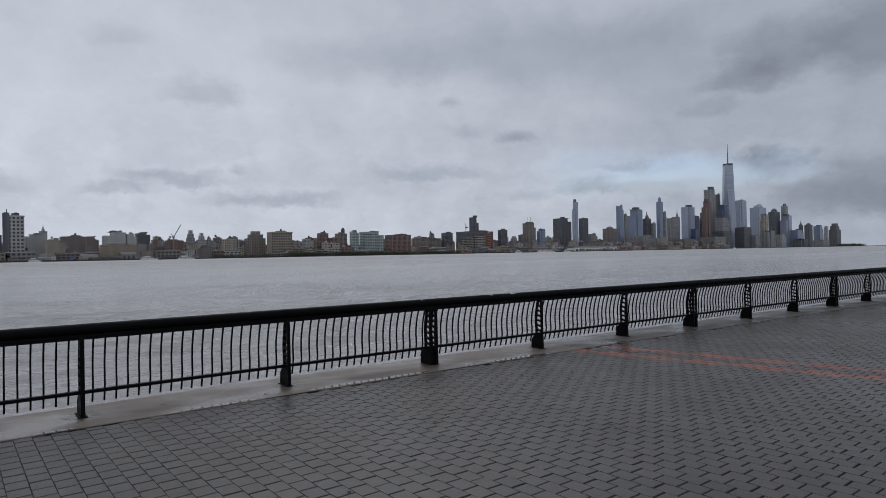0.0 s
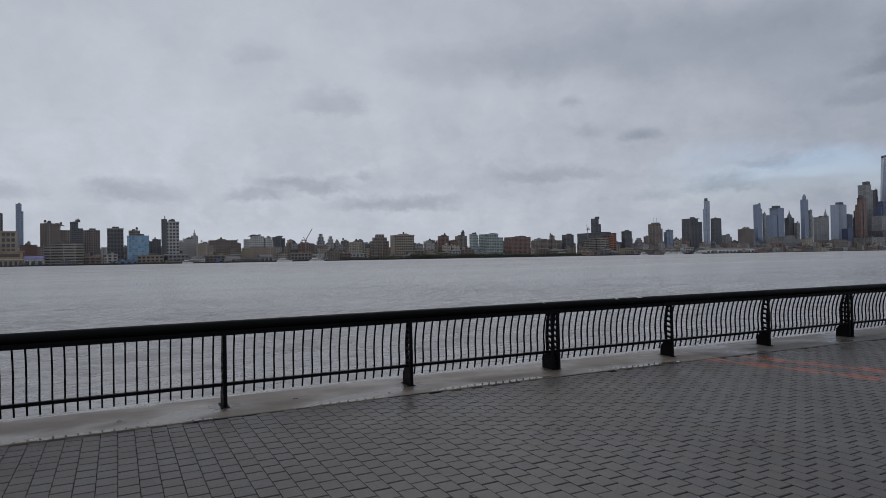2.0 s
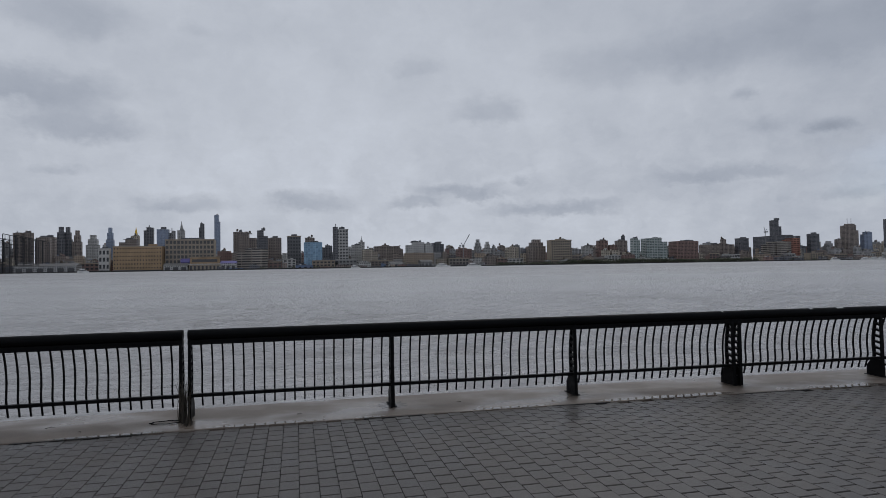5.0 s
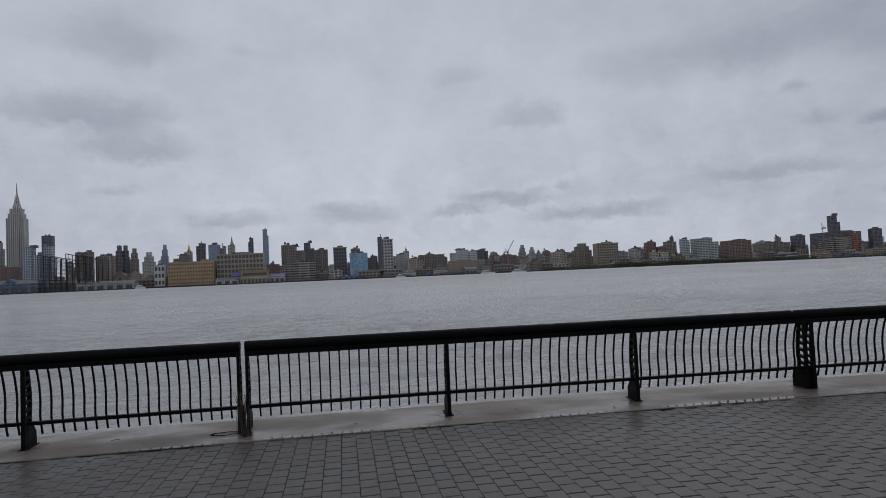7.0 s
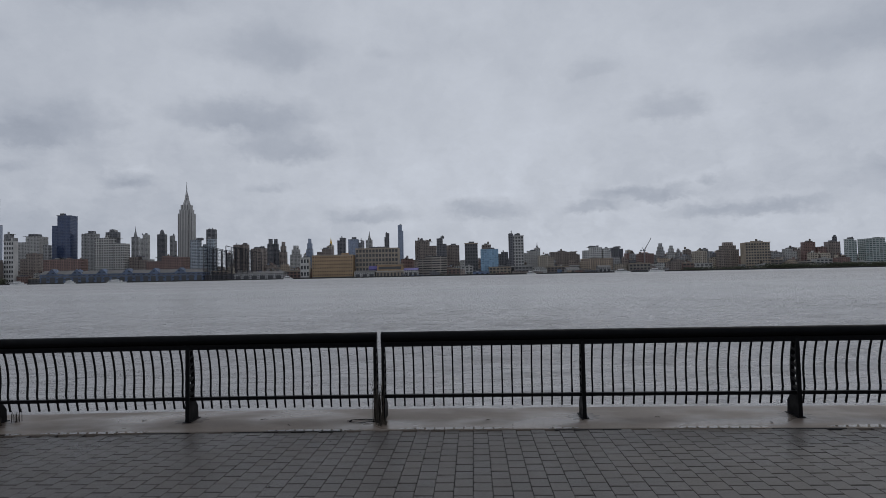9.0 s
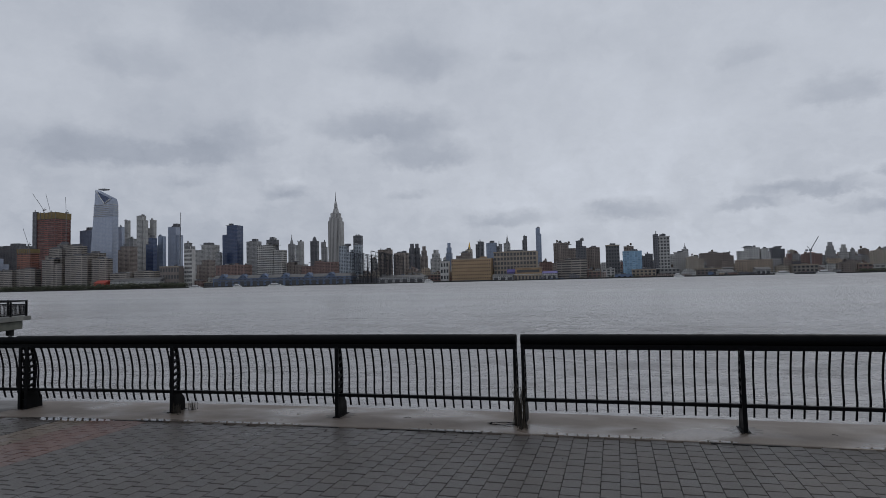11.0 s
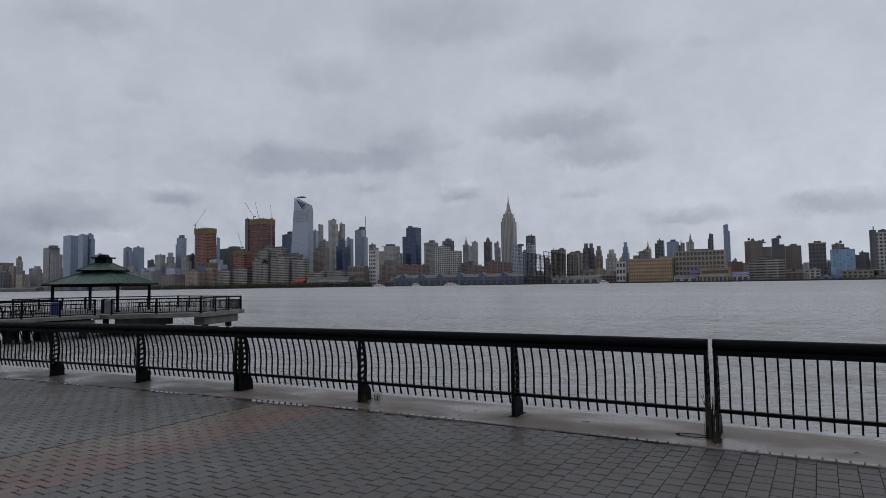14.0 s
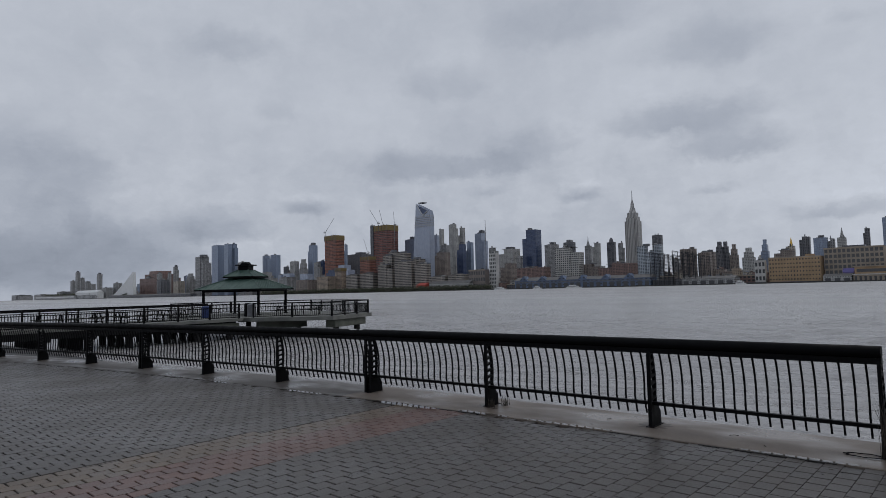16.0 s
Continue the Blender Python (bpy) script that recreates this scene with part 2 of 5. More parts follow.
KERB = concrete_mat("wet_concrete", (0.120, 0.095, 0.077), (0.215, 0.178, 0.147))
KERB_DARK = concrete_mat("dark_wet_concrete", (0.074, 0.066, 0.060), (0.128, 0.114, 0.102))
# mossy caps; the tone is also darkened for shade below the deck
CAP_CONC = concrete_mat("mossy_shaded_pier_concrete", (0.06, 0.065, 0.05), (0.16, 0.165, 0.135), False)
MORTAR = concrete_mat("stained_mortar", (0.055, 0.042, 0.033), (0.125, 0.10, 0.08))
PIER_CONC = concrete_mat("pier_concrete", (0.10, 0.102, 0.095), (0.23, 0.23, 0.205), False)
SEAWALL = concrete_mat("seawall_concrete", (0.10, 0.10, 0.09), (0.2, 0.19, 0.17), False)


def paint_mat(name, c, rough=0.42, wear=(0.12, 0.1, 0.08)):
    s = Nodes(name)
    chip = s.ramp(s.noise(23, 6, 0.7), 0.66, 0.72)
    s.set(Base_Color=s.mix(chip, s.mix(s.noise(3, 3), shade(c, 0.8), shade(c, 1.3)), wear))
    s.set(Roughness=s.ramp(s.noise(9, 4), 0.3, 0.7, rough - 0.1, rough + 0.15), Specular_IOR_Level=0.09)
    s.bump(s.noise(70, 3), 0.12, 0.002)
    return s.mat


BLACK = paint_mat("black_painted_steel", (0.0032, 0.0032, 0.0038), 0.55, (0.012, 0.011, 0.010))
SCRAPED = paint_mat("scraped_paint", (0.42, 0.42, 0.41), 0.5)


def water_mat():
    """River water: short sharp chop beside the promenade that flattens into longer swell farther out."""
    s = Nodes("river_water")
    sep = s.n("ShaderNodeSeparateXYZ")
    s.link(s.world(), sep.inputs[0])
    out = s.ramp(s.m("SQRT", s.m("MAXIMUM", sep.outputs[1], 0.0)), 3.0, 22.0)
    swell = s.noise(0.16, 3, 0.5, "World", (0.55, 1.0, 1.0))
    chop = s.noise(3.1, 5, 0.62, "World", (0.42, 1.0, 1.0))
    ripple = s.noise(0.45, 4, 0.6, "World", (0.3, 1.0, 1.0))
    calm = s.noise(0.02, 6, 0.62, "World", (0.22, 1.6, 1.0))
    lane = s.noise(0.005, 4, 0.6, "World", (0.25, 2.2, 1.0))
    tone = s.m("ADD", s.m("MULTIPLY", calm, 0.5), s.m("MULTIPLY", lane, 0.5))
    s.set(Base_Color=s.mix(s.ramp(tone, 0.36, 0.64), (0.325, 0.315, 0.31), (0.55, 0.54, 0.535)), Roughness=s.ramp(out, 0, 1, 0.10, 0.45), IOR=1.33)
    h = s.m("ADD", s.m("MULTIPLY", swell, 0.7), s.m("MULTIPLY", chop, s.ramp(calm, 0.35, 0.65, 0.55, 0.95)))
    h = s.m("ADD", h, s.m("MULTIPLY", ripple, 0.6))
    s.bump(h, 1.0, 1.0)
    s.put(s.bsdf.inputs["Normal"].links[0].from_node.inputs["Distance"], s.ramp(out, 0, 1, 0.40, 1.1))
    return s.mat


WATER = water_mat()


def roof_mat():
    s = Nodes("green_metal_roof")
    s.set(Base_Color=s.mix(s.ramp(s.noise(1.3, 5, 0.6), 0.3, 0.7), (0.035, 0.075, 0.06), (0.085, 0.14, 0.115)))
    s.set(Roughness=0.38, Metallic=0.25)
    s.bump(s.noise(5, 4), 0.1, 0.01)
    return s.mat


ROOF_GREEN = roof_mat()


def plain_mat(name, c, rough=0.6, metal=0.0, scale=2.0):
    s = Nodes(name)
    s.set(Base_Color=s.mix(s.ramp(s.noise(scale, 5, 0.6), 0.3, 0.7), shade(c, 0.75), shade(c, 1.2)), Roughness=rough, Metallic=metal)
    return s.mat


def foliage_mat(name, a, b):
    s = Nodes(name)
    s.set(Base_Color=s.mix(s.n("ShaderNodeNewGeometry").outputs["Random Per Island"], a, b), Roughness=0.7)
    return s.mat


LEAF = foliage_mat("shore_foliage", (0.035, 0.042, 0.024), (0.085, 0.09, 0.05))
GRASS = foliage_mat("dry_grass", (0.014, 0.012, 0.009), (0.065, 0.052, 0.036))
WOOD = plain_mat("weathered_wood", (0.022, 0.02, 0.018), 0.8)
# for wet piles, and for shade painted on the walkway's caps and underside
PILE_AND_SHADE = plain_mat("wet_pile_and_deck_shade", (0.013, 0.0125, 0.012), 0.85, 0.0, 1.0)


def film_mat():
    s = Nodes("rain_film")
    s.set(Base_Color=(0.9, 0.91, 0.92), Roughness=0.02, IOR=1.33, Transmission_Weight=1.0)
    s.bump(s.noise(6, 2, 0.5, "World"), 0.05, 0.002)
    return s.mat


FILM = film_mat()
BLUE_BIN = plain_mat("blue_plastic", (0.012, 0.03, 0.12), 0.45)
STEEL_GREY = plain_mat("grey_steel", (0.16, 0.16, 0.17), 0.5, 0.3)
WHITE_PAINT = plain_mat("white_paint", (0.68, 0.68, 0.67), 0.5, 0.0, 0.3)
RED_PAINT = plain_mat("red_paint", (0.42, 0.07, 0.05), 0.6, 0.0, 0.2)
BULKHEAD_SHADOW = plain_mat("bulkhead_and_shadow", (0.035, 0.034, 0.032), 0.8, 0.0, 0.05)
LAND = plain_mat("shore_land", (0.12, 0.12, 0.10), 0.9, 0.0, 0.03)
NET_DARK = plain_mat("dark_net", (0.03, 0.03, 0.035), 0.8, 0.0, 0.3)
ROOFING = plain_mat("flat_roofing", (0.16, 0.155, 0.15), 0.9, 0.0, 0.1)
TANK_WOOD = plain_mat("water_tank_wood", (0.09, 0.07, 0.055), 0.9, 0.0, 0.5)
PANE = plain_mat("dark_window_pane", (0.065, 0.066, 0.07), 0.2, 0.0, 0.05)
CRANE_PAINT = plain_mat("crane_paint", (0.24, 0.24, 0.25), 0.6, 0.0, 0.4)
GOLD = plain_mat("gilded_roof", (0.72, 0.45, 0.08), 0.35, 0.6, 0.2)
YELLOW_NET = plain_mat("ochre_safety_net", (0.22, 0.16, 0.07), 0.9, 0.0, 0.3)


def facade(name, wall, glass, pu=5.4, pz=4.6, fu=0.5, fz=0.5, rough=0.8, glassy=0.2, metal=0.0, vary=0.5):
    """A wall with rows of windows: pitch across and up in metres, and the share that is glass."""
    pu, pz = pu * 0.72, pz * 0.74
    s = Nodes(name)
    sep = s.n("ShaderNodeSeparateXYZ")
    s.link(s.tc.outputs["Object"], sep.inputs[0])
    u = s.m("ADD", sep.outputs[0], sep.outputs[1])
    a = s.m("LESS_THAN", s.m("FRACT", s.m("DIVIDE", u, pu)), fu)
    b = s.m("LESS_THAN", s.m("FRACT", s.m("DIVIDE", sep.outputs[2], pz)), fz)
    mask = s.m("MULTIPLY", a, b)
    grey_ = sum(wall) / 3
    # a tenth of grey in every wall colour, for haze over the river
    wall = tuple((v * 0.90 + grey_ * 0.10) * 0.84 for v in wall)
    glass = shade(glass, 0.62) if metal == 0.0 else glass
    rnd = s.n("ShaderNodeNewGeometry").outputs["Random Per Island"]
    wallc = s.mix(rnd, shade(wall, 0.62), shade(wall, 1.5))
    wallc = s.mix(s.ramp(s.noise(0.09, 4, 0.6), 0.35, 0.7, 0.0, 0.5), wallc, shade(wall, 0.62))
    bay = s.m("LESS_THAN", s.m("FRACT", s.m("DIVIDE", u, pu * 4.0)), 0.27)
    sill = s.m("LESS_THAN", s.m("FRACT", s.m("DIVIDE", sep.outputs[2], pz * 5.0)), 0.12)
    wallc = s.mix(s.m("MULTIPLY", s.m("MAXIMUM", bay, sill), 0.55), wallc, shade(wall, 1.35 if sum(wall) < 1.2 else 0.6))
    cell = s.n("ShaderNodeTexWhiteNoise")
    cv = s.n("ShaderNodeCombineXYZ")
    s.link(s.m("FLOOR", s.m("DIVIDE", u, pu)), cv.inputs[0])
    s.link(s.m("FLOOR", s.m("DIVIDE", sep.outputs[2], pz)), cv.inputs[1])
    s.link(cv.outputs[0], cell.inputs[0])
    glassc = s.mix(cell.outputs["Value"], shade(glass, 1 - vary), shade(glass, 1 + vary))
    s.set(Base_Color=s.mix(mask, wallc, glassc), Roughness=s.ramp(mask, 0, 1, rough, glassy), Metallic=metal)
    return s.mat


F = {
    "brick": facade("red_brick", (0.30, 0.185, 0.16), (0.06, 0.058, 0.06)),
    "brown": facade("brown_brick", (0.31, 0.255, 0.225), (0.075, 0.07, 0.07)),
    "beige": facade("beige_masonry", (0.52, 0.455, 0.37), (0.11, 0.10, 0.095), 5.8, 5.0),
    "tan": facade("tan_brick", (0.44, 0.345, 0.26), (0.10, 0.09, 0.085), 6.2, 5.4),
    "grey": facade("grey_or_hazed_masonry", (0.38, 0.375, 0.375), (0.11, 0.115, 0.12), 5.2, 4.8),
    "dgrey": facade("dark_grey_cladding", (0.175, 0.175, 0.19), (0.07, 0.075, 0.09), 5.0, 4.8, 0.55, 0.55),
    "light": facade("pale_stone", (0.60, 0.585, 0.56), (0.22, 0.225, 0.235), 5.2, 4.8, 0.5, 0.5),
    "white": facade("white_concrete", (0.74, 0.73, 0.71), (0.17, 0.175, 0.18), 6.0, 5.2, 0.55, 0.5),
    "stripe": facade("banded_concrete", (0.37, 0.325, 0.28), (0.08, 0.075, 0.075), 24.0, 6.4, 0.93, 0.5),
    "glass": facade("blue_grey_glass", (0.27, 0.315, 0.40), (0.21, 0.255, 0.345), 4.0, 5.0, 0.82, 0.8, 0.3, 0.16, 0.2, 0.16),
    "pale_glass": facade("pale_glass", (0.44, 0.48, 0.57), (0.34, 0.38, 0.47), 4.2, 5.2, 0.82, 0.8, 0.3, 0.16, 0.2, 0.12),
    "dblue": facade("dark_blue_glass", (0.07, 0.10, 0.19), (0.042, 0.062, 0.125), 4.2, 5.0, 0.8, 0.8, 0.35, 0.16, 0.1, 0.3),
    "cyan": facade("sky_blue_glass", (0.25, 0.40, 0.53), (0.19, 0.31, 0.43), 7.0, 5.0, 0.85, 0.8, 0.3, 0.16, 0.15, 0.25),
    "green": facade("green_glass", (0.52, 0.57, 0.55), (0.17, 0.23, 0.22), 9.0, 5.0, 0.75, 0.6, 0.4, 0.15, 0.0, 0.45),
    "orange": facade("bare_floors_orange", (0.40, 0.15, 0.095), (0.11, 0.055, 0.045), 13.0, 7.0, 0.85, 0.5, vary=0.7),
    "rust": facade("bare_floors_dark", (0.30, 0.10, 0.08), (0.07, 0.042, 0.04), 17.0, 8.0, 0.9, 0.55, vary=0.8),
    "grid": facade("white_frame_grid", (0.66, 0.64, 0.60), (0.055, 0.058, 0.062), 7.5, 7.0, 0.62, 0.62),
    "ochre": facade("ochre_brick", (0.42, 0.30, 0.16), (0.13, 0.10, 0.07), 7.0, 9.5, 0.4, 0.3),
    "slate": facade("slate_blue_metal", (0.12, 0.17, 0.27), (0.05, 0.055, 0.065), 14.0, 9.0, 0.45, 0.35),
    "deco": facade("fluted_pale_stone", (0.62, 0.60, 0.57), (0.34, 0.33, 0.33), 6.0, 300.0, 0.45, 0.99),
    "speckle": facade("patterned_glass", (0.50, 0.56, 0.62), (0.10, 0.12, 0.15), 5.5, 4.2, 0.6, 0.6, 0.4, 0.15, 0.0, 0.9),
}
PLAIN = {
    "white": plain_mat("white_wall", (0.528, 0.516, 0.498), 0.8, 0.0, 0.06),
    "light": plain_mat("pale_wall", (0.424, 0.417, 0.405), 0.8, 0.0, 0.06),
    "beige": plain_mat("beige_wall", (0.34, 0.285, 0.225), 0.8, 0.0, 0.06),
    "tan": plain_mat("tan_wall", (0.335, 0.281, 0.220), 0.85, 0.0, 0.06),
    "ochre": plain_mat("ochre_wall", (0.38, 0.262, 0.155), 0.85, 0.0, 0.06),
    "brown": plain_mat("brown_wall", (0.213, 0.180, 0.162), 0.85, 0.0, 0.06),
    "brick": plain_mat("brick_wall", (0.215, 0.142, 0.126), 0.85, 0.0, 0.06),
    "grey": plain_mat("grey_wall", (0.273, 0.270, 0.267), 0.85, 0.0, 0.06),
    "dgrey": plain_mat("dark_grey_wall", (0.130, 0.130, 0.136), 0.8, 0.0, 0.06),
    "stripe": plain_mat("stone_wall", (0.268, 0.243, 0.219), 0.85, 0.0, 0.06),
}


# ---- building helpers ----
def mesh_of(name, bm, mat):
    me = bpy.data.meshes.new(name)
    bm.to_mesh(me)
    bm.free()
    me.materials.append(mat)
    return me


def part(name, bm, mat, parent, label=""):
    ob = new(name, mesh_of(name, bm, mat))
    ob.parent = parent
    return tagged(ob, label) if label else ob


def piece(name, me, parent, m):
    ob = new(name, me)
    ob.parent = parent
    ob.matrix_basis = m
    return ob


def thing(name, label, category, m=None, group="", kind=""):
    ob = new(name)
    if m is not None:
        ob.matrix_basis = m
    return tagged(ob, label, category, group, kind)


def box(bm, x0, x1, y0, y1, z0, z1, m=None):
    vs = [bm.verts.new((x, y, z)) for z in (z0, z1) for x, y in ((x0, y0), (x1, y0), (x1, y1), (x0, y1))]
    for f in ((3, 2, 1, 0), (4, 5, 6, 7), (0, 1, 5, 4), (1, 2, 6, 5), (2, 3, 7, 6), (3, 0, 4, 7)):
        bm.faces.new([vs[i] for i in f])
    if m is not None:
        for v in vs:
            v.co = m @ v.co
    return vs


def boxes(*rows):
    bm = bmesh.new()
    for r in rows:
        box(bm, *r)
    return bm


def frustum(bm, z0, z1, r0, r1, sides=4, turn=0.0, cx=0.0, cy=0.0, sy=1.0):
    a = [2 * math.pi * i / sides + turn for i in range(sides)]
    lo = [bm.verts.new((cx + r0 * math.cos(t), cy + sy * r0 * math.sin(t), z0)) for t in a]
    if r1 < 1e-4:
        tip = bm.verts.new((cx, cy, z1))
        for i in range(sides):
            bm.faces.new((lo[i], lo[(i + 1) % sides], tip))
    else:
        hi = [bm.verts.new((cx + r1 * math.cos(t), cy + sy * r1 * math.sin(t), z1)) for t in a]
        for i in range(sides):
            j = (i + 1) % sides
            bm.faces.new((lo[i], lo[j], hi[j], hi[i]))
        bm.faces.new(hi)
    bm.faces.new(lo[::-1])
    return bm


def rod(bm, p, q, r, sides=8):
    p, q = Vector(p), Vector(q)
    rot = (q - p).to_track_quat("Z", "Y").to_matrix()
    a = [2 * math.pi * i / sides for i in range(sides)]
    rings = [[bm.verts.new(c + rot @ Vector((r * math.cos(t), r * math.sin(t), 0))) for t in a] for c in (p, q)]
    for i in range(sides):
        j = (i + 1) % sides
        bm.faces.new((rings[0][i], rings[0][j], rings[1][j], rings[1][i]))
    bm.faces.new(rings[0][::-1])
    bm.faces.new(rings[1])
    return bm


def extruded(profile, x0, x1):
    """A closed profile in y, z drawn out from x0 to x1."""
    bm = bmesh.new()
    a = [bm.verts.new((x0, y, z)) for y, z in profile]
    b = [bm.verts.new((x1, y, z)) for y, z in profile]
    n = len(profile)
    for i in range(n):
        j = (i + 1) % n
        bm.faces.new((a[i], b[i], b[j], a[j]))
    bm.faces.new(a)
    bm.faces.new(b[::-1])
    bmesh.ops.recalc_face_normals(bm, faces=bm.faces)
    return bm


# ---- the promenade: its edge bends very slightly towards the land at both ends ----
BAY = 2.48
CUT = -0.078                        # where the top tube is cut
NUDGE = {1: -0.06, 2: -0.02}        # posts that stand a little off the even spacing


def post_at(k):
    return k * BAY + NUDGE.get(k, 0.0)


def line(s):
    """How far the rail's line lies from y = 0 at s, and its slope there."""
    if s < 0:
        return -0.0049 * s * s, -0.0098 * s
    if s < 10:
        return -0.0025 * s * s, -0.005 * s
    return -0.25 - 0.05 * (s - 10), -0.05


def edge(s, off=0.0):
    """The place on the rail's line at s metres from the joint, off metres towards the river, and the turn there."""
    y, slope = line(s)
    k = 1 / math.hypot(1, slope)
    return Vector((s - slope * k * off, y + k * off, 0)), math.atan(slope)


def on_edge(s, off=0.0, z=0.0):
    p, a = edge(s, off)
    return Matrix.Translation((p.x, p.y, z)) @ Matrix.Rotation(a, 4, "Z")


def strip(name, s0, s1, section, mat, step=1.24):
    """A section in (off, z) drawn along the edge."""
    bm = bmesh.new()
    n = max(1, round((s1 - s0) / step))
    rings = []
    for i in range(n + 1):
        s = s0 + (s1 - s0) * i / n
        row = []
        for off, z in section:
            p, _ = edge(s, off)
            row.append(bm.verts.new((p.x, p.y, z)))
        rings.append(row)
    k = len(section)
    for a, b in zip(rings, rings[1:]):
        for i in range(k):
            j = (i + 1) % k
            bm.faces.new((a[i], b[i], b[j], a[j]))
    bm.faces.new(rings[0][::-1])
    bm.faces.new(rings[-1])
    bmesh.ops.recalc_face_normals(bm, faces=bm.faces)
    return mesh_of(name, bm, mat)


WATER_Z = -1.62
S0, S1 = -19 * BAY, 20 * BAY

tagged(new("water", mesh_of("water", boxes((-6500, 6500, -40, 6500, WATER_Z - 3, WATER_Z)), WATER)),
       "wide grey river with low wind ripples", "water", kind="structure")



def near_water():
    """The stretch of river beside the promenade, as a sheet of short choppy waves that dies out into the flat river."""
    rng = random.Random(8)
    waves = []
    for _ in range(26):
        ln = rng.uniform(0.55, 3.6)
        a = rng.gauss(1.45, 0.42)
        waves.append((2 * math.pi / ln * math.cos(a), 2 * math.pi / ln * math.sin(a), rng.uniform(0, 6.28), 0.0105 * ln ** 0.85))
    ys = [0.35]
    while ys[-1] < 95:
        ys.append(ys[-1] + 0.16 + 0.0045 * ys[-1])
    ys = np.array(ys)
    xs = np.arange(-62, 88, 0.42)
    X, Y = np.meshgrid(xs, ys)
    Z = np.zeros_like(X)
    for kx, ky, ph, amp in waves:
        t = kx * X + ky * Y + ph
        Z += amp * (np.sin(t) + 0.25 * np.sin(2 * t + 0.6))
    gust = 0.65 + 0.35 * np.sin(0.11 * X + 0.23 * Y) * np.sin(0.05 * X - 0.17 * Y + 1.0)
    Z = WATER_Z + 0.09 + Z * gust * np.clip((95 - Y) / 60, 0, 1)
    Z[-1, :] = WATER_Z + 0.004
    h, w = X.shape
    verts = np.stack((X, Y, Z), -1).reshape(-1, 3)
    r, c = np.meshgrid(np.arange(h - 1), np.arange(w - 1), indexing="ij")
    k = (r * w + c).reshape(-1)
    me = bpy.data.meshes.new("water_near")
    me.from_pydata(verts.tolist(), [], np.stack((k, k + 1, k + w + 1, k + w), -1).tolist())
    me.polygons.foreach_set("use_smooth", [True] * len(me.polygons))
    me.materials.append(WATER)
    tagged(new("water_near", me), "choppy grey river water beside the promenade", "water", kind="structure")


near_water()
bm = boxes((-80, 80, -60, -0.8, -4.2, -0.016))
tagged(new("ground", mesh_of("ground", bm, JOINT)), "dark jointing sand under the promenade paving", "ground", kind="structure")

KERB_SECTION = [(-0.52, -0.04), (-0.52, 0.006), (-0.50, 0.012), (0.60, 0.012), (0.63, -0.02), (0.63, -0.34), (-0.52, -0.34)]
tagged(new("kerb", strip("kerb", -7.6, 10.5, KERB_SECTION, KERB)), "wet pale concrete kerb strip with puddles", "kerb", kind="structure")
for s0, s1 in ((S0, -7.604), (10.504, S1)):
    tagged(new("kerb", strip("kerb", s0, s1, KERB_SECTION, KERB_DARK)), "dark wet concrete kerb strip", "kerb", kind="structure")
tagged(new("seawall", strip("seawall", S0, S1, [(-1.2, -0.36), (0.50, -0.36), (0.50, -4.0), (-1.2, -4.0)], SEAWALL)),
       "stained concrete seawall below the promenade", "seawall", kind="structure")


# ---- the railing: curved plate posts, a thick tube on top, bowed pickets ----
def post_plate(thick, x0=0.0):
    """A steel plate across the rail: straight towards the land, bowed towards the river, with a row of slanting slots and a heavy foot."""
    bm = bmesh.new()

    def front(z):
        return -0.054 - 0.012 * (1 - z)

    def back(z):
        t = min(1.0, max(0.0, (z - 0.12) / 0.84))
        return 0.035 + 0.085 * math.sin(math.pi * t ** 0.85) + 0.055 * max(0, 0.34 - z) / 0.2

    levels, solid = [0.0, 0.17, 0.26], [True, True]
    z = 0.26
    while z < 0.84:
        levels += [z + 0.062, z + 0.092]
        solid += [False, True]
        z += 0.092
    levels.append(0.995)
    solid.append(True)
    rows = []
    for z in levels:
        if z < 0.2:
            ys = [front(z), 0.02, 0.12, 0.225 if z < 0.1 else 0.215]
        else:
            ys = [front(z), front(z) + 0.028, back(z) - 0.026, back(z)]
        if z > 0.95:
            ys = [-0.034, -0.012, 0.012, 0.034]
        rise = 0.0 if z < 0.2 or z > 0.9 else 0.030
        rows.append([bm.verts.new((x0 - thick / 2, y, z + rise * k)) for y, k in zip(ys, (0, 0.1, 0.9, 1.0))])
    for a, b, full in zip(rows, rows[1:], solid):
        for i in range(3):
            if i != 1 or full:
                bm.faces.new((a[i], a[i + 1], b[i + 1], b[i]))
    made = bmesh.ops.extrude_face_region(bm, geom=bm.faces[:])
    for v in made["geom"]:
        if isinstance(v, bmesh.types.BMVert):
            v.co.x += thick
    bmesh.ops.recalc_face_normals(bm, faces=bm.faces)
    return bm


def picket_mesh():
    bm = bmesh.new()
    n, r = 11, 0.0132
    rings = []
    for i in range(n + 1):
        z = 0.142 + (0.915 - 0.142) * i / n
        t = (z - 0.142) / 0.773
        y = 0.012 + 0.088 * max(0.0, math.sin(math.pi * t)) ** 0.9 + 0.13 * max(0, 1 - t / 0.32) ** 1.4 - 0.006 * t
        rings.append([bm.verts.new((r * math.cos(a), y + r * math.sin(a), z)) for a in (0.79, 2.36, 3.93, 5.5)])
    for a, b in zip(rings, rings[1:]):
        for i in range(4):
            j = (i + 1) % 4
            bm.faces.new((a[i], a[j], b[j], b[i]))
    bm.faces.new(rings[0][::-1])
    bm.faces.new(rings[-1])
    return mesh_of("picket", bm, BLACK)


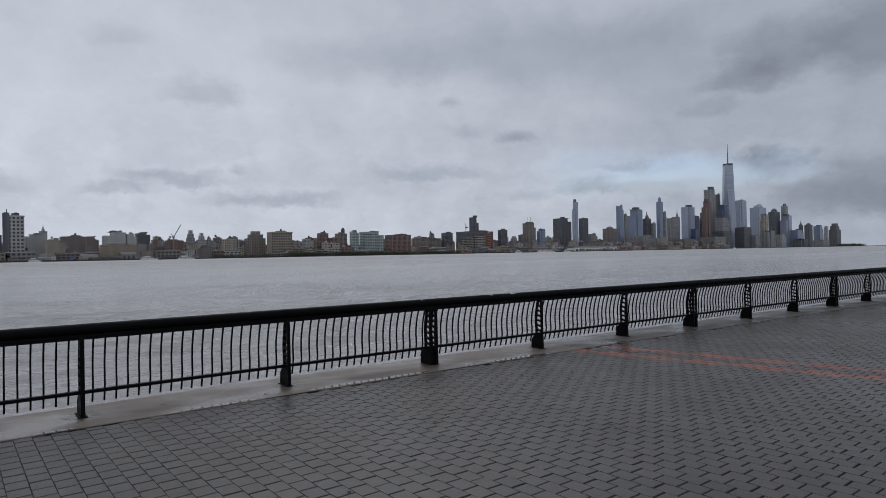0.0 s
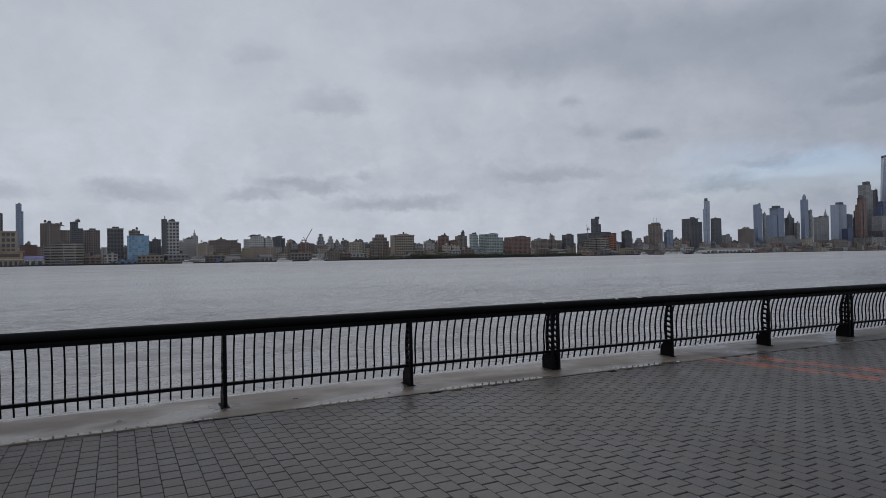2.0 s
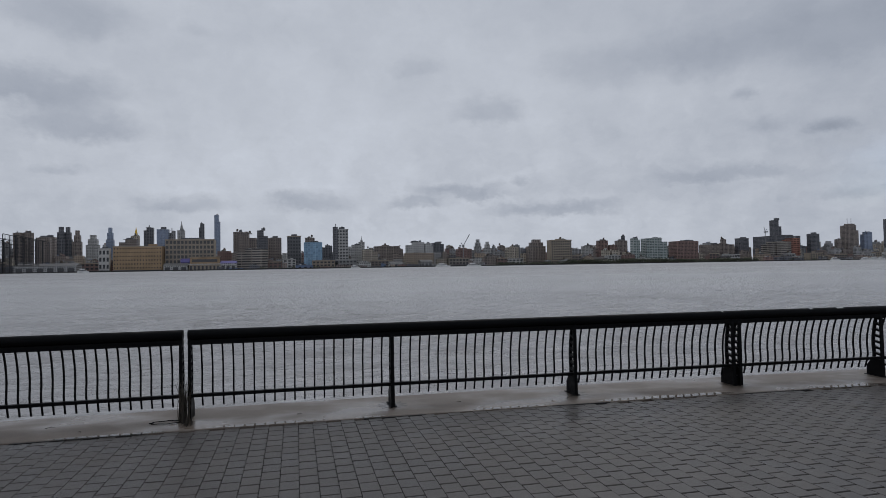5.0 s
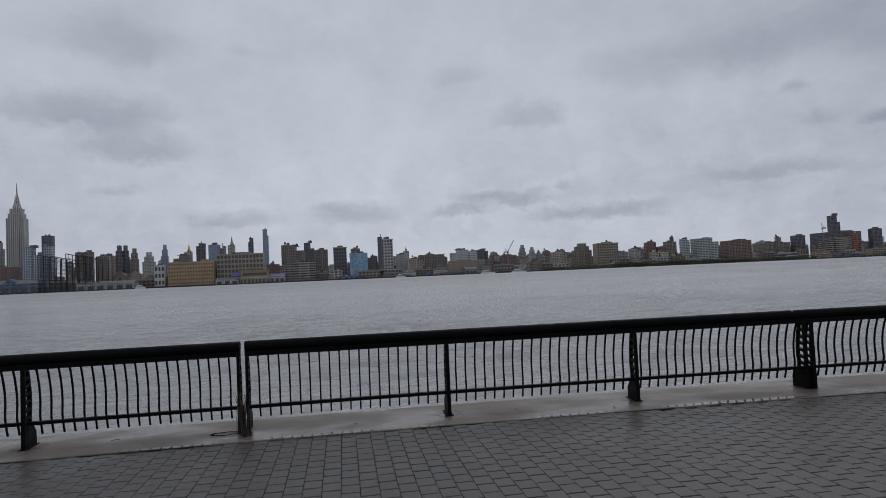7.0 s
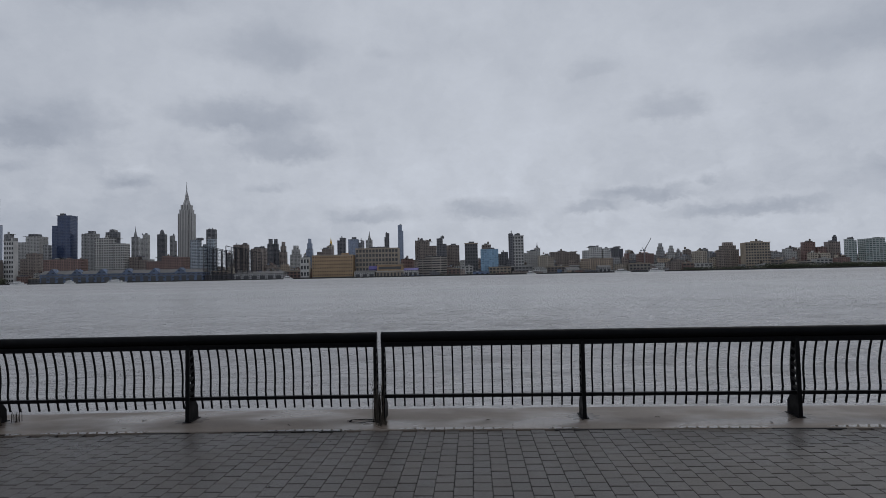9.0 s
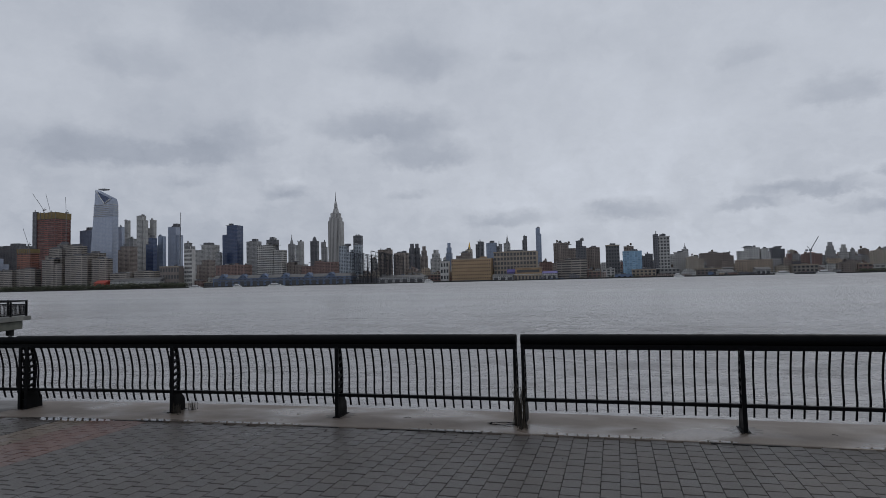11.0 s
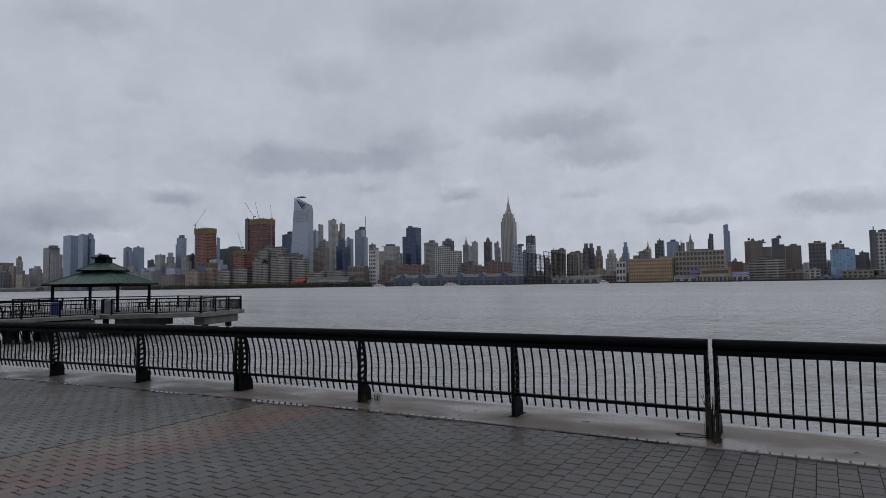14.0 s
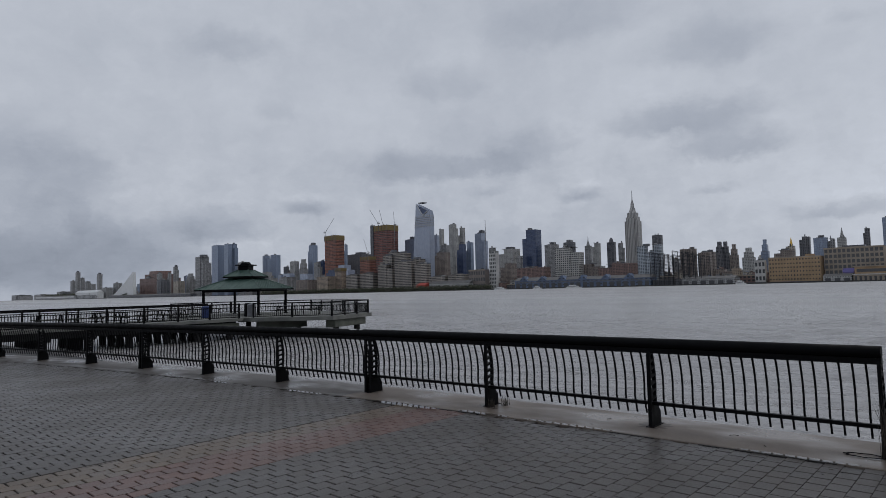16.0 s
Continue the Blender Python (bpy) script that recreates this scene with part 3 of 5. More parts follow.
def ring_section(cy, cz, r, n=14):
    return [(cy + r * math.cos(2 * math.pi * i / n), cz + r * math.sin(2 * math.pi * i / n)) for i in range(n)]


POST = mesh_of("post", post_plate(0.046), BLACK)


def mortar_pad():
    """A thin, ragged skirt of mortar round a post's foot."""
    rng = random.Random(17)
    bm = bmesh.new()
    n = 30
    r = [0.19 + 0.035 * math.sin(2.1 * k) + rng.uniform(-0.03, 0.03) for k in range(n)]
    ring = [[bm.verts.new((q * rr * math.cos(6.2832 * k / n) * 0.95, 0.07 + q * rr * math.sin(6.2832 * k / n), z)) for k, rr in enumerate(r)] for q, z in ((1.0, 0.0128), (0.72, 0.0155))]
    for k in range(n):
        j = (k + 1) % n
        bm.faces.new((ring[0][k], ring[0][j], ring[1][j], ring[1][k]))
    bm.faces.new(ring[1])
    return mesh_of("mortar_pad", bm, MORTAR)


PAD = mortar_pad()
SLIM_POST = mesh_of("end_post", post_plate(0.034), BLACK)
PICKET = picket_mesh()
SPACER = mesh_of("spacer", boxes((-0.034, 0.034, -0.03, 0.2, 0.022, 0.15)), BLACK)
PLATE = mesh_of("base_plate", boxes((-0.05, 0.05, -0.085, 0.24, 0.011, 0.022)), BLACK)


def railing(name, first, last, start, end, label):
    """Bays first..last of the railing; its rails run from start to end metres."""
    root = thing(name, label, "railing", group="promenade railings")
    for nm, sec in (("top_rail", ring_section(0.0, 1.026, 0.063)),
                    ("under_rail", [(-0.046, 0.908), (0.046, 0.908), (0.046, 0.968), (-0.046, 0.968)]),
                    ("lower_rail", [(0.02, 0.268), (0.08, 0.268), (0.08, 0.306), (0.02, 0.306)])):
        me = strip(nm, start, end, sec, BLACK)
        if nm == "top_rail":
            for p in me.polygons:
                p.use_smooth = len(p.vertices) == 4
        new(nm, me).parent = root
    for k in range(first, last + 1):
        if k == 0:
            continue
        if k % 3 == 0:   # every third post is a pair of plates
            for dx in (-0.055, 0.055):
                piece("post", POST, root, on_edge(post_at(k) + dx))
            piece("spacer", SPACER, root, on_edge(post_at(k)))
        else:
            piece("post", POST, root, on_edge(post_at(k)))
        piece("base_plate", PLATE, root, on_edge(post_at(k)))
        piece("mortar_pad", PAD, root, on_edge(post_at(k)))
    return root


def pickets(root, a, b):
    """Nineteen pickets in the bay from a to b."""
    for i in range(1, 20):
        piece("picket", PICKET, root, on_edge(a + (b - a) * i / 20))


right_rail = railing("railing", 0, 17, CUT + 0.028, 17 * BAY, "black steel railing with bowed pickets and a chipped top tube")
left_rail = railing("railing", -17, 0, -17 * BAY, CUT - 0.028, "black steel railing with bowed pickets on plate posts")
for root, sgn in ((right_rail, 1), (left_rail, -1)):
    piece("end_post", SLIM_POST, root, on_edge(CUT + sgn * 0.05))
    for k in range(15):
        pickets(root, CUT + sgn * 0.05 if k == 0 else post_at(sgn * k), post_at(sgn * (k + 1)))

# scraped spots on the top tube
for s, ln in ((7.24, 0.03), (9.22, 0.11), (8.72, 0.05), (-7.82, 0.17), (-7.62, 0.08)):
    bm = bmesh.new()
    a = [radians(v) for v in (55, 80, 105, 130)]
    rows = [[bm.verts.new((x, 0.0643 * math.cos(t), 1.026 + 0.0643 * math.sin(t))) for t in a] for x in (-ln / 2, -ln / 5, ln / 3, ln / 2)]
    for p, q in zip(rows, rows[1:]):
        for i in range(3):
            bm.faces.new((p[i], q[i], q[i + 1], p[i + 1]))
    ob = part("scraped_patch", bm, SCRAPED, right_rail if s > 0 else left_rail, "bare scraped patch on the tube")
    ob.matrix_basis = on_edge(s)


def puddle(s0, s1, inner, outer, seed):
    """A thin film of standing rain along the kerb's edge, with an uneven outline."""
    rng = random.Random(seed)
    bm = bmesh.new()
    n = max(6, round((s1 - s0) / 0.12))
    rows = []
    for i in range(n + 1):
        f = i / n
        taper = math.sin(math.pi * min(1, max(0, f))) ** 0.35
        a, b = (inner + outer) / 2 - (outer - inner) / 2 * taper * rng.uniform(0.7, 1.1), (inner + outer) / 2 + (outer - inner) / 2 * taper * rng.uniform(0.7, 1.1)
        rows.append([bm.verts.new((*edge(s0 + (s1 - s0) * f, o)[0][:2], 0.017)) for o in (a, (a + b) / 2, b)])
    for p, q in zip(rows, rows[1:]):
        for k in range(2):
            bm.faces.new((p[k], q[k], q[k + 1], p[k + 1]))
    bmesh.ops.recalc_face_normals(bm, faces=bm.faces)
    ob = new("puddle", mesh_of("puddle", bm, FILM))
    ob.visible_shadow = False
    return tagged(ob, "shallow rain puddle along the kerb edge", "puddle", "puddles")


for i, (a, b, lo, hi) in enumerate(((-7.0, -5.4, -0.74, -0.46), (-5.2, -4.2, -0.60, -0.40), (-4.1, -2.7, -0.57, -0.42), (-1.4, -0.2, -0.58, -0.44), (0.2, 1.5, -0.58, -0.38),
                                    (1.9, 2.3, -0.56, -0.44), (3.3, 4.4, -0.58, -0.42), (5.0, 7.1, -0.60, -0.34), (8.3, 9.7, -0.62, -0.36), (-9.2, -8.0, -0.66, -0.5), (-11.4, -10.6, -0.66, -0.52))):
    c, half = (lo + hi) / 2 - 0.01, (hi - lo) * 0.31
    puddle(a, b, c - half, c + half, i)


def kerb_gap(s0, s1):
    """A stretch where the paving has sunk away from the kerb and left a dark gap."""
    tagged(new("kerb_gap", strip("kerb_gap", s0, s1, [(-0.545, -0.02), (-0.521, -0.02), (-0.521, 0.0075), (-0.545, 0.0055)], JOINT, 0.4)),
           "dark gap between paving and kerb", "joint", kind="structure")


for a, b in ((-1.75, -0.45), (-2.8, -2.25), (2.0, 2.75), (-6.9, -4.75), (4.4, 5.2), (7.2, 8.2)):
    kerb_gap(a, b)


def grass_tuft(m, blades, tall, label):
    rng = random.Random(blades)
    bm = bmesh.new()
    for _ in range(blades):
        a, r = rng.uniform(0, 6.28), rng.uniform(0, 0.07)
        lean, h, w = rng.uniform(0.0, 0.30), tall * rng.uniform(0.35, 1.0), rng.uniform(0.003, 0.006)
        b = rng.uniform(0, 6.28)
        p = Vector((r * math.cos(a), r * math.sin(a), 0))
        side = Vector((-math.sin(b), math.cos(b), 0)) * w
        out = Vector((math.cos(b), math.sin(b), 0))
        mid, tip = p + out * lean * h * 0.3 + Vector((0, 0, h * 0.6)), p + out * lean * h + Vector((0, 0, h))
        v = [bm.verts.new(c) for c in (p - side, p + side, mid + side * 0.7, mid - side * 0.7, tip)]
        bm.faces.new(v[:4])
        bm.faces.new((v[3], v[2], v[4]))
    ob = new("grass_tuft", mesh_of("grass_tuft", bm, GRASS))
    ob.matrix_basis = m
    return tagged(ob, label, "grass", kind="stuff")


grass_tuft(on_edge(CUT, -0.13, 0.012), 90, 0.62, "dry brown grass growing at the railing joint")
grass_tuft(on_edge(CUT + 0.06, -0.30, 0.0), 40, 0.16, "low dead weeds in the kerb crack")
grass_tuft(on_edge(-4.88, -0.06, 0.012), 60, 0.15, "dark mossy tuft beside a railing post")
grass_tuft(on_edge(-4.78, 0.16, 0.012), 26, 0.2, "few dry blades behind a railing post")


# ---- the fishing pier and its gazebo ----
def prism(pts, z0, z1):
    bm = bmesh.new()
    a = [bm.verts.new((x, y, z0)) for x, y in pts]
    b = [bm.verts.new((x, y, z1)) for x, y in pts]
    n = len(pts)
    for i in range(n):
        j = (i + 1) % n
        bm.faces.new((a[i], a[j], b[j], b[i]))
    bm.faces.new(a[::-1])
    bm.faces.new(b)
    bmesh.ops.recalc_face_normals(bm, faces=bm.faces)
    return bm


WALK = [(-47.2, -1.5), (-41.0, -1.5), (-41.0, 16.6), (-41.8, 17.2), (-47.2, 17.2)]
HEAD = [(-41.0, 17.35), (-36.0, 21.1), (-38.5, 27.0), (-50.0, 29.5), (-56.0, 24.0), (-55.0, 17.35)]
pier = thing("pier", "concrete fishing pier on round piles with black rails", "pier")
part("walkway_deck", prism(WALK, -0.20, 0.0), PIER_CONC, pier)
# dark slab under the walkway stands in for girders and the shade there
part("girder_shade_slab", boxes((-46.7, -41.45, 0.9, 16.4, -0.62, -0.202)), PILE_AND_SHADE, pier, "dark slab for girders and shade under the deck")
part("head_deck", prism(HEAD, -0.28, 0.004), PIER_CONC, pier)


def cap_and_piles(p, q, w=0.9, mat=CAP_CONC):
    p, q = Vector((*p, 0)), Vector((*q, 0))
    d = (q - p).normalized()
    m = Matrix.Translation(p) @ Matrix.Rotation(math.atan2(d.y, d.x), 4, "Z")
    ln = (q - p).length
    bm = bmesh.new()
    box(bm, 0, ln, -w / 2, w / 2, -0.86, -0.302 if w > 0.7 else -0.64)
    bmesh.ops.bevel(bm, geom=bm.edges[:], offset=0.04, segments=1, affect="EDGES")
    cap = part("pile_cap", bm, mat, pier, "concrete beam, partly mossy, coloured dark for deck shade")
    cap.matrix_basis = m
    for f in ((0.1, 0.37, 0.63, 0.9) if w < 0.7 else (0.16, 0.84)):
        bm = bmesh.new()
        rod(bm, (ln * f, 0, -4.5), (ln * f, 0, -0.80), 0.24, 14)
        part("support_post", bm, PILE_AND_SHADE, pier, "dark wet pile").matrix_basis = m


# walkway caps take the dark pile colour, as shade put into the paint
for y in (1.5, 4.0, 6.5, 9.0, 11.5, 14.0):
    cap_and_piles((-47.0, y), (-42.0, y + 0.3), 0.6, PILE_AND_SHADE)
cap_and_piles((-41.55, 12.9), (-41.55, 16.5), 0.8)
cap_and_piles((-41.3, 18.1), (-40.5, 21.8), 0.8)
cap_and_piles((-36.75, 21.4), (-38.75, 26.1), 0.8)
cap_and_piles((-53.5, 23.5), (-49.5, 27.5))

FENCE_POST = mesh_of("post", boxes((-0.05, 0.05, -0.05, 0.05, 0.0, 1.10)), BLACK)
FENCE_PICKET = mesh_of("picket", boxes((-0.013, 0.013, -0.013, 0.013, 0.10, 0.80)), BLACK)


def fence(p, q, label="black steel pier railing with thin pickets"):
    p, q = Vector((*p, 0)), Vector((*q, 0))
    d = q - p
    ln, a = d.length, math.atan2(d.y, d.x)
    root = thing("pier_railing", label, "railing", Matrix.Translation(p) @ Matrix.Rotation(a, 4, "Z"), "pier railings")
    for nm, z, t in (("top_rail", 1.05, 0.045), ("middle_rail", 0.80, 0.028), ("lower_rail", 0.10, 0.028)):
        part(nm, boxes((0, ln, -t, t, z - t, z + t)), BLACK, root)
    n = max(1, round(ln / 2.4))
    for i in range(n + 1):
        piece("post", FENCE_POST, root, Matrix.Translation((ln * i / n, 0, 0)))
    k = max(2, round(ln / 0.16))
    for i in range(1, k):
        piece("picket", FENCE_PICKET, root, Matrix.Translation((ln * i / k, 0, 0)))


fence((-41.2, 0.6), (-41.2, 16.5))
fence((-47.0, 0.6), (-47.0, 17.0))
fence((-41.0, 17.55), (-36.3, 21.15))
fence((-36.3, 21.2), (-38.7, 26.8))
fence((-38.8, 26.85), (-50.0, 29.3))
fence((-50.1, 29.3), (-55.8, 24.0))
fence((-55.8, 23.9), (-54.8, 17.6))


def gazebo(m):
    root = thing("gazebo", "gazebo with a two-tier green metal roof on slim posts", "gazebo", m)
    R = 3.57
    for k in range(4):
        a = k * math.pi / 2
        bm = bmesh.new()
        box(bm, -0.085, 0.085, -0.085, 0.085, 0.0, 2.16)
        box(bm, -0.15, 0.15, -0.15, 0.15, 0.0, 0.06)
        part("post", bm, BLACK, root).matrix_basis = Matrix.Translation((R * math.cos(a), R * math.sin(a), 0.004)) @ Matrix.Rotation(a + math.pi / 4, 4, "Z")
    bm = bmesh.new()
    for k in range(4):
        a, b = k * math.pi / 2, (k + 1) * math.pi / 2
        p, q = Vector((R * math.cos(a), R * math.sin(a), 2.08)), Vector((R * math.cos(b), R * math.sin(b), 2.08))
        rod(bm, p, q, 0.09, 4)
    part("beam", bm, BLACK, root)

    def tier(z0, z1, r0, r1, name):
        bm = bmesh.new()
        frustum(bm, z0, z1, r0, r1)
        roof = part(name, bm, ROOF_GREEN, root)
        bm = bmesh.new()
        frustum(bm, z0 - 0.10, z0 + 0.015, r0 + 0.05, r0 + 0.05)
        part("fascia", bm, BLACK, roof)
        for k in range(4):   # standing seams
            a, b = k * math.pi / 2, (k + 1) * math.pi / 2
            e0, e1 = Vector((r0 * math.cos(a), r0 * math.sin(a), z0)), Vector((r0 * math.cos(b), r0 * math.sin(b), z0))
            t0, t1 = Vector((r1 * math.cos(a), r1 * math.sin(a), z1)), Vector((r1 * math.cos(b), r1 * math.sin(b), z1))
            n = round((e1 - e0).length / 0.45)
            edge_len, top_len = (e1 - e0).length, (t1 - t0).length
            up = Vector((0, 0, 0.02))
            bm = bmesh.new()
            for i in range(n + 1):
                f = i / n
                p = e0.lerp(e1, f)
                # a seam runs straight up the slope until it meets the hip or the upper edge
                d = abs(f - 0.5) * edge_len
                g = 1.0 if d <= top_len / 2 else (edge_len / 2 - d) / (edge_len / 2 - top_len / 2)
                q = e0.lerp(e1, 0.5).lerp(t0.lerp(t1, 0.5), g) + (e1 - e0).normalized() * (f - 0.5) * edge_len
                if (q - p).length > 0.05:
                    rod(bm, p + up, q + up, 0.022, 4)
            part("seam", bm, ROOF_GREEN, roof)
            bm = bmesh.new()
            rod(bm, e0 + up, t0 + up, 0.05, 6)
            part("hip_cap", bm, ROOF_GREEN, roof)
        return roof

    tier(2.20, 3.16, 4.30, 1.42, "lower_roof")
    bm = bmesh.new()
    frustum(bm, 3.0, 3.30, 1.15, 1.15)
    part("lantern", bm, BLACK, root)
    tier(3.30, 3.86, 1.95, 0.72, "upper_roof")
    bm = bmesh.new()
    frustum(bm, 3.80, 4.26, 0.66, 0.66)
    frustum(bm, 4.26, 4.36, 0.95, 0.95)
    frustum(bm, 4.36, 4.56, 0.5, 0.35)
    part("cupola", bm, BLACK, root)
    return root


gazebo(Matrix.Translation((-48.8, 21.5, 0.0)) @ Matrix.Rotation(radians(-14.3), 4, "Z"))


def picnic_table():
    root = thing("picnic_table", "dark weathered picnic table with two benches", "table", group="picnic tables")
    for i in range(5):
        part("board", boxes((-0.9, 0.9, -0.36 + i * 0.148, -0.225 + i * 0.148, 0.72, 0.76)), WOOD, root)
    for y in (-0.72, 0.72):
        part("bench_board", boxes((-0.9, 0.9, y - 0.14, y + 0.14, 0.42, 0.46)), WOOD, root)
    for x in (-0.62, 0.62):
        bm = bmesh.new()
        rod(bm, (x, -0.62, 0.0), (x, -0.2, 0.72), 0.04, 4)
        rod(bm, (x, 0.62, 0.0), (x, 0.2, 0.72), 0.04, 4)
        rod(bm, (x, -0.80, 0.39), (x, 0.80, 0.39), 0.04, 4)
        part("leg_frame", bm, BLACK, root)
    return root


table = picnic_table()
table.matrix_basis = Matrix.Translation((-41.6, 23.2, 0.004)) @ Matrix.Rotation(radians(55), 4, "Z")
for x, y, a in ((-42.8, 21.6, 40), (-44.2, 10.2, 92), (-44.4, 13.2, 95), (-44.0, 7.0, 88), (-45.6, 12.0, 90), (-45.4, 9.0, 92), (-43.9, 5.0, 85)):
    copy_thing(table, Matrix.Translation((x, y, 0.004 if y > 17.35 else 0.0)) @ Matrix.Rotation(radians(a), 4, "Z"))


def barrel(name, x, y, r, h, mat, label, z=0.0):
    root = thing(name, label, "bin", Matrix.Translation((x, y, z)))
    bm = bmesh.new()
    for z0, z1, a, b in ((0, 0.06, 0.94, 1.0), (0.06, h - 0.06, 1.0, 1.0), (h - 0.06, h, 1.06, 1.06)):
        frustum(bm, z0, z1, r * a, r * b, 16)
    part("drum", bm, mat, root)
    bm = bmesh.new()
    frustum(bm, h, h + 0.08, r * 0.98, r * 0.55, 16)
    part("lid", bm, mat, root)


barrel("waste_drum", -45.6, 16.2, 0.33, 0.85, BLUE_BIN, "blue plastic waste drum on the pier deck")
barrel("litter_bin", -43.0, 18.6, 0.33, 0.95, STEEL_GREY, "grey steel litter bin beside the gazebo", 0.004)
barrel("litter_bin", -44.0, 18.9, 0.33, 1.0, BLACK, "black steel litter bin beside the gazebo", 0.004)


# ---- the far shore ----
def shore():
    """The island's bulkhead line runs along y = 1200, with the street level a little above the water."""
    bm = bmesh.new()
    box(bm, -4600, 4300, 1200, 3600, WATER_Z - 2, -1.2)
    tagged(new("far_shore", mesh_of("far_shore", bm, LAND)), "low far shore behind a bulkhead", "shore", kind="structure")
    # bulkhead strip, dark and tall enough to draw the waterline shadow too
    tagged(new("far_bulkhead", mesh_of("far_bulkhead", boxes((-4600, 4300, 1196.5, 1199.6, WATER_Z - 2, 0.5)), BULKHEAD_SHADOW)), "dark timber bulkhead along the far shore, drawn with its shadow", "bulkhead", kind="structure")


shore()
WORDS = {
    "brick": "red-brown brick", "brown": "brown brick", "beige": "beige masonry", "tan": "tan brick", "grey": "grey masonry",
    "dgrey": "dark grey clad", "light": "pale stone", "white": "white concrete", "stripe": "banded concrete", "glass": "blue-grey glass",
    "pale_glass": "pale glass", "dblue": "dark blue glass", "cyan": "sky-blue glass", "green": "green glass", "orange": "unfinished orange-floored",
    "rust": "unfinished dark-floored", "grid": "white-framed", "ochre": "ochre brick", "slate": "slate-blue metal", "speckle": "patterned glass"}
CROWN = {"flat": "with a flat roof", "box": "with a rooftop plant room", "step": "stepping back towards its top", "spire": "with a thin spire",
         "dome": "with a rounded top", "pyramid": "with a pointed roof", "tank": "with a rooftop water tank", "mast": "with rooftop masts", "gold": "with a gilded pointed roof",
         "net": "with ochre netting round its top"}


def tower(style, crown, x, y, w, h, deep=0.6, panes=(0, 0)):
    """One building: front middle at x, y; w metres wide, its top at height h, and deep times as deep as wide.
    panes: columns and rows of windows that stand out singly on the front."""
    if x < -700:
        h += 0.0022 * y
    tall = h > 75
    kind = "skyscraper" if tall else "building"
    d = w * deep
    base = -1.2
    root = thing(kind, "%s %s %s, across the river" % (WORDS[style], "tower" if tall else "block", CROWN[crown]), "tower" if tall else "building",
                 Matrix.Translation((x, y, base)))
    H = h - base
    mat = F[style] if not panes[0] else PLAIN[style]
    half = w / 2
    top = H
    rng = random.Random(round(x * 7 + y))
    bm = bmesh.new()
    if crown == "step":
        top = H * 0.72
        box(bm, -half, half, 0, d, 0, top)
        box(bm, -half * 0.72, half * 0.76, d * 0.12, d * 0.9, top, H * 0.88)
        box(bm, -half * 0.42, half * 0.48, d * 0.2, d * 0.8, H * 0.88, H)
    elif crown in ("dome", "pyramid", "spire", "gold"):
        top = H * (0.90 if crown == "dome" else 0.80)
        box(bm, -half, half, 0, d, 0, top)
    elif not panes[0] and crown != "net" and rng.random() < 0.6:   # a lower wing at one side
        side, share = rng.choice((-1, 1)), rng.uniform(0.22, 0.42)
        cut = half - w * share
        low = H * rng.uniform(0.82, 0.94)
        box(bm, *((-half, cut) if side > 0 else (-cut, half)), 0, d, 0, H)
        part("wing", boxes((*((cut, half) if side > 0 else (-half, -cut)), d * 0.08, d, 0, low)), mat, root)
        part("wing_roof", boxes((*((cut, half) if side > 0 else (-half, -cut)), d * 0.08, d, low, low + 0.6)), ROOFING, root)
    else:
        box(bm, -half, half, 0, d, 0, H)
    part("body", bm, mat, root)
    if crown in ("flat", "box", "tank"):
        for _ in range(rng.choice((1, 2, 2, 3))):   # stair heads, vents and plant
            bw, bh, bx = w * rng.uniform(0.06, 0.2), rng.uniform(1.6, 4.2) * (1.6 if tall else 1.0), half * rng.uniform(-0.55, 0.45)
            part("stair_head", boxes((bx, bx + bw, d * 0.25, d * 0.25 + bw, H, H + bh)), rng.choice((mat, F["dgrey"], F["light"])), root)
    lip = 0.15
    part("roof", boxes((-half * 0.999 if top < H else -half * 0.5, half * 0.999 if top < H else half * 0.5, -lip, d + lip, top, top + 0.7)), ROOFING, root)
    r = min(half, d / 2) * 0.96
    if crown == "dome":
        bm = bmesh.new()
        for i in range(5):
            a, b = radians(18 * i), radians(18 * (i + 1))
            frustum(bm, top + (H - top) * math.sin(a), top + (H - top) * math.sin(b), r * math.cos(a), max(r * math.cos(b), 0.02), 12, 0, 0, d / 2)
        part("dome", bm, mat, root)
    elif crown in ("pyramid", "gold"):
        bm = bmesh.new()
        frustum(bm, top, H, r * 1.30, r * 0.04, 4, math.pi / 4, 0, d / 2)
        part("pointed_roof", bm, GOLD if crown == "gold" else mat, root)
    elif crown == "spire":
        bm = bmesh.new()
        frustum(bm, top, top + (H - top) * 0.45, r * 1.1, r * 0.5, 8, 0.39, 0, d / 2)
        frustum(bm, top + (H - top) * 0.45, H, r * 0.35, r * 0.03, 8, 0.39, 0, d / 2)
        part("spire", bm, mat, root)
    elif crown == "box":
        a = rng.uniform(-0.45, 0.0)
        part("plant_room", boxes((half * a, half * (a + 0.75), d * 0.2, d * 0.8, H, H + max(2.5, H * 0.055))), F["dgrey"], root)
    elif crown == "tank":
        bm = bmesh.new()
        cx = half * rng.uniform(-0.5, 0.5)
        frustum(bm, H + 2.2, H + 6.0, 2.3, 2.1, 10, 0, cx, d / 2)
        frustum(bm, H + 6.0, H + 7.6, 2.4, 0.1, 10, 0, cx, d / 2)
        for a, b in ((-1, -1), (1, -1), (1, 1), (-1, 1)):
            rod(bm, (cx + a * 1.5, d / 2 + b * 1.5, H), (cx + a * 1.4, d / 2 + b * 1.4, H + 2.2), 0.25, 4)
        part("water_tank", bm, TANK_WOOD, root)
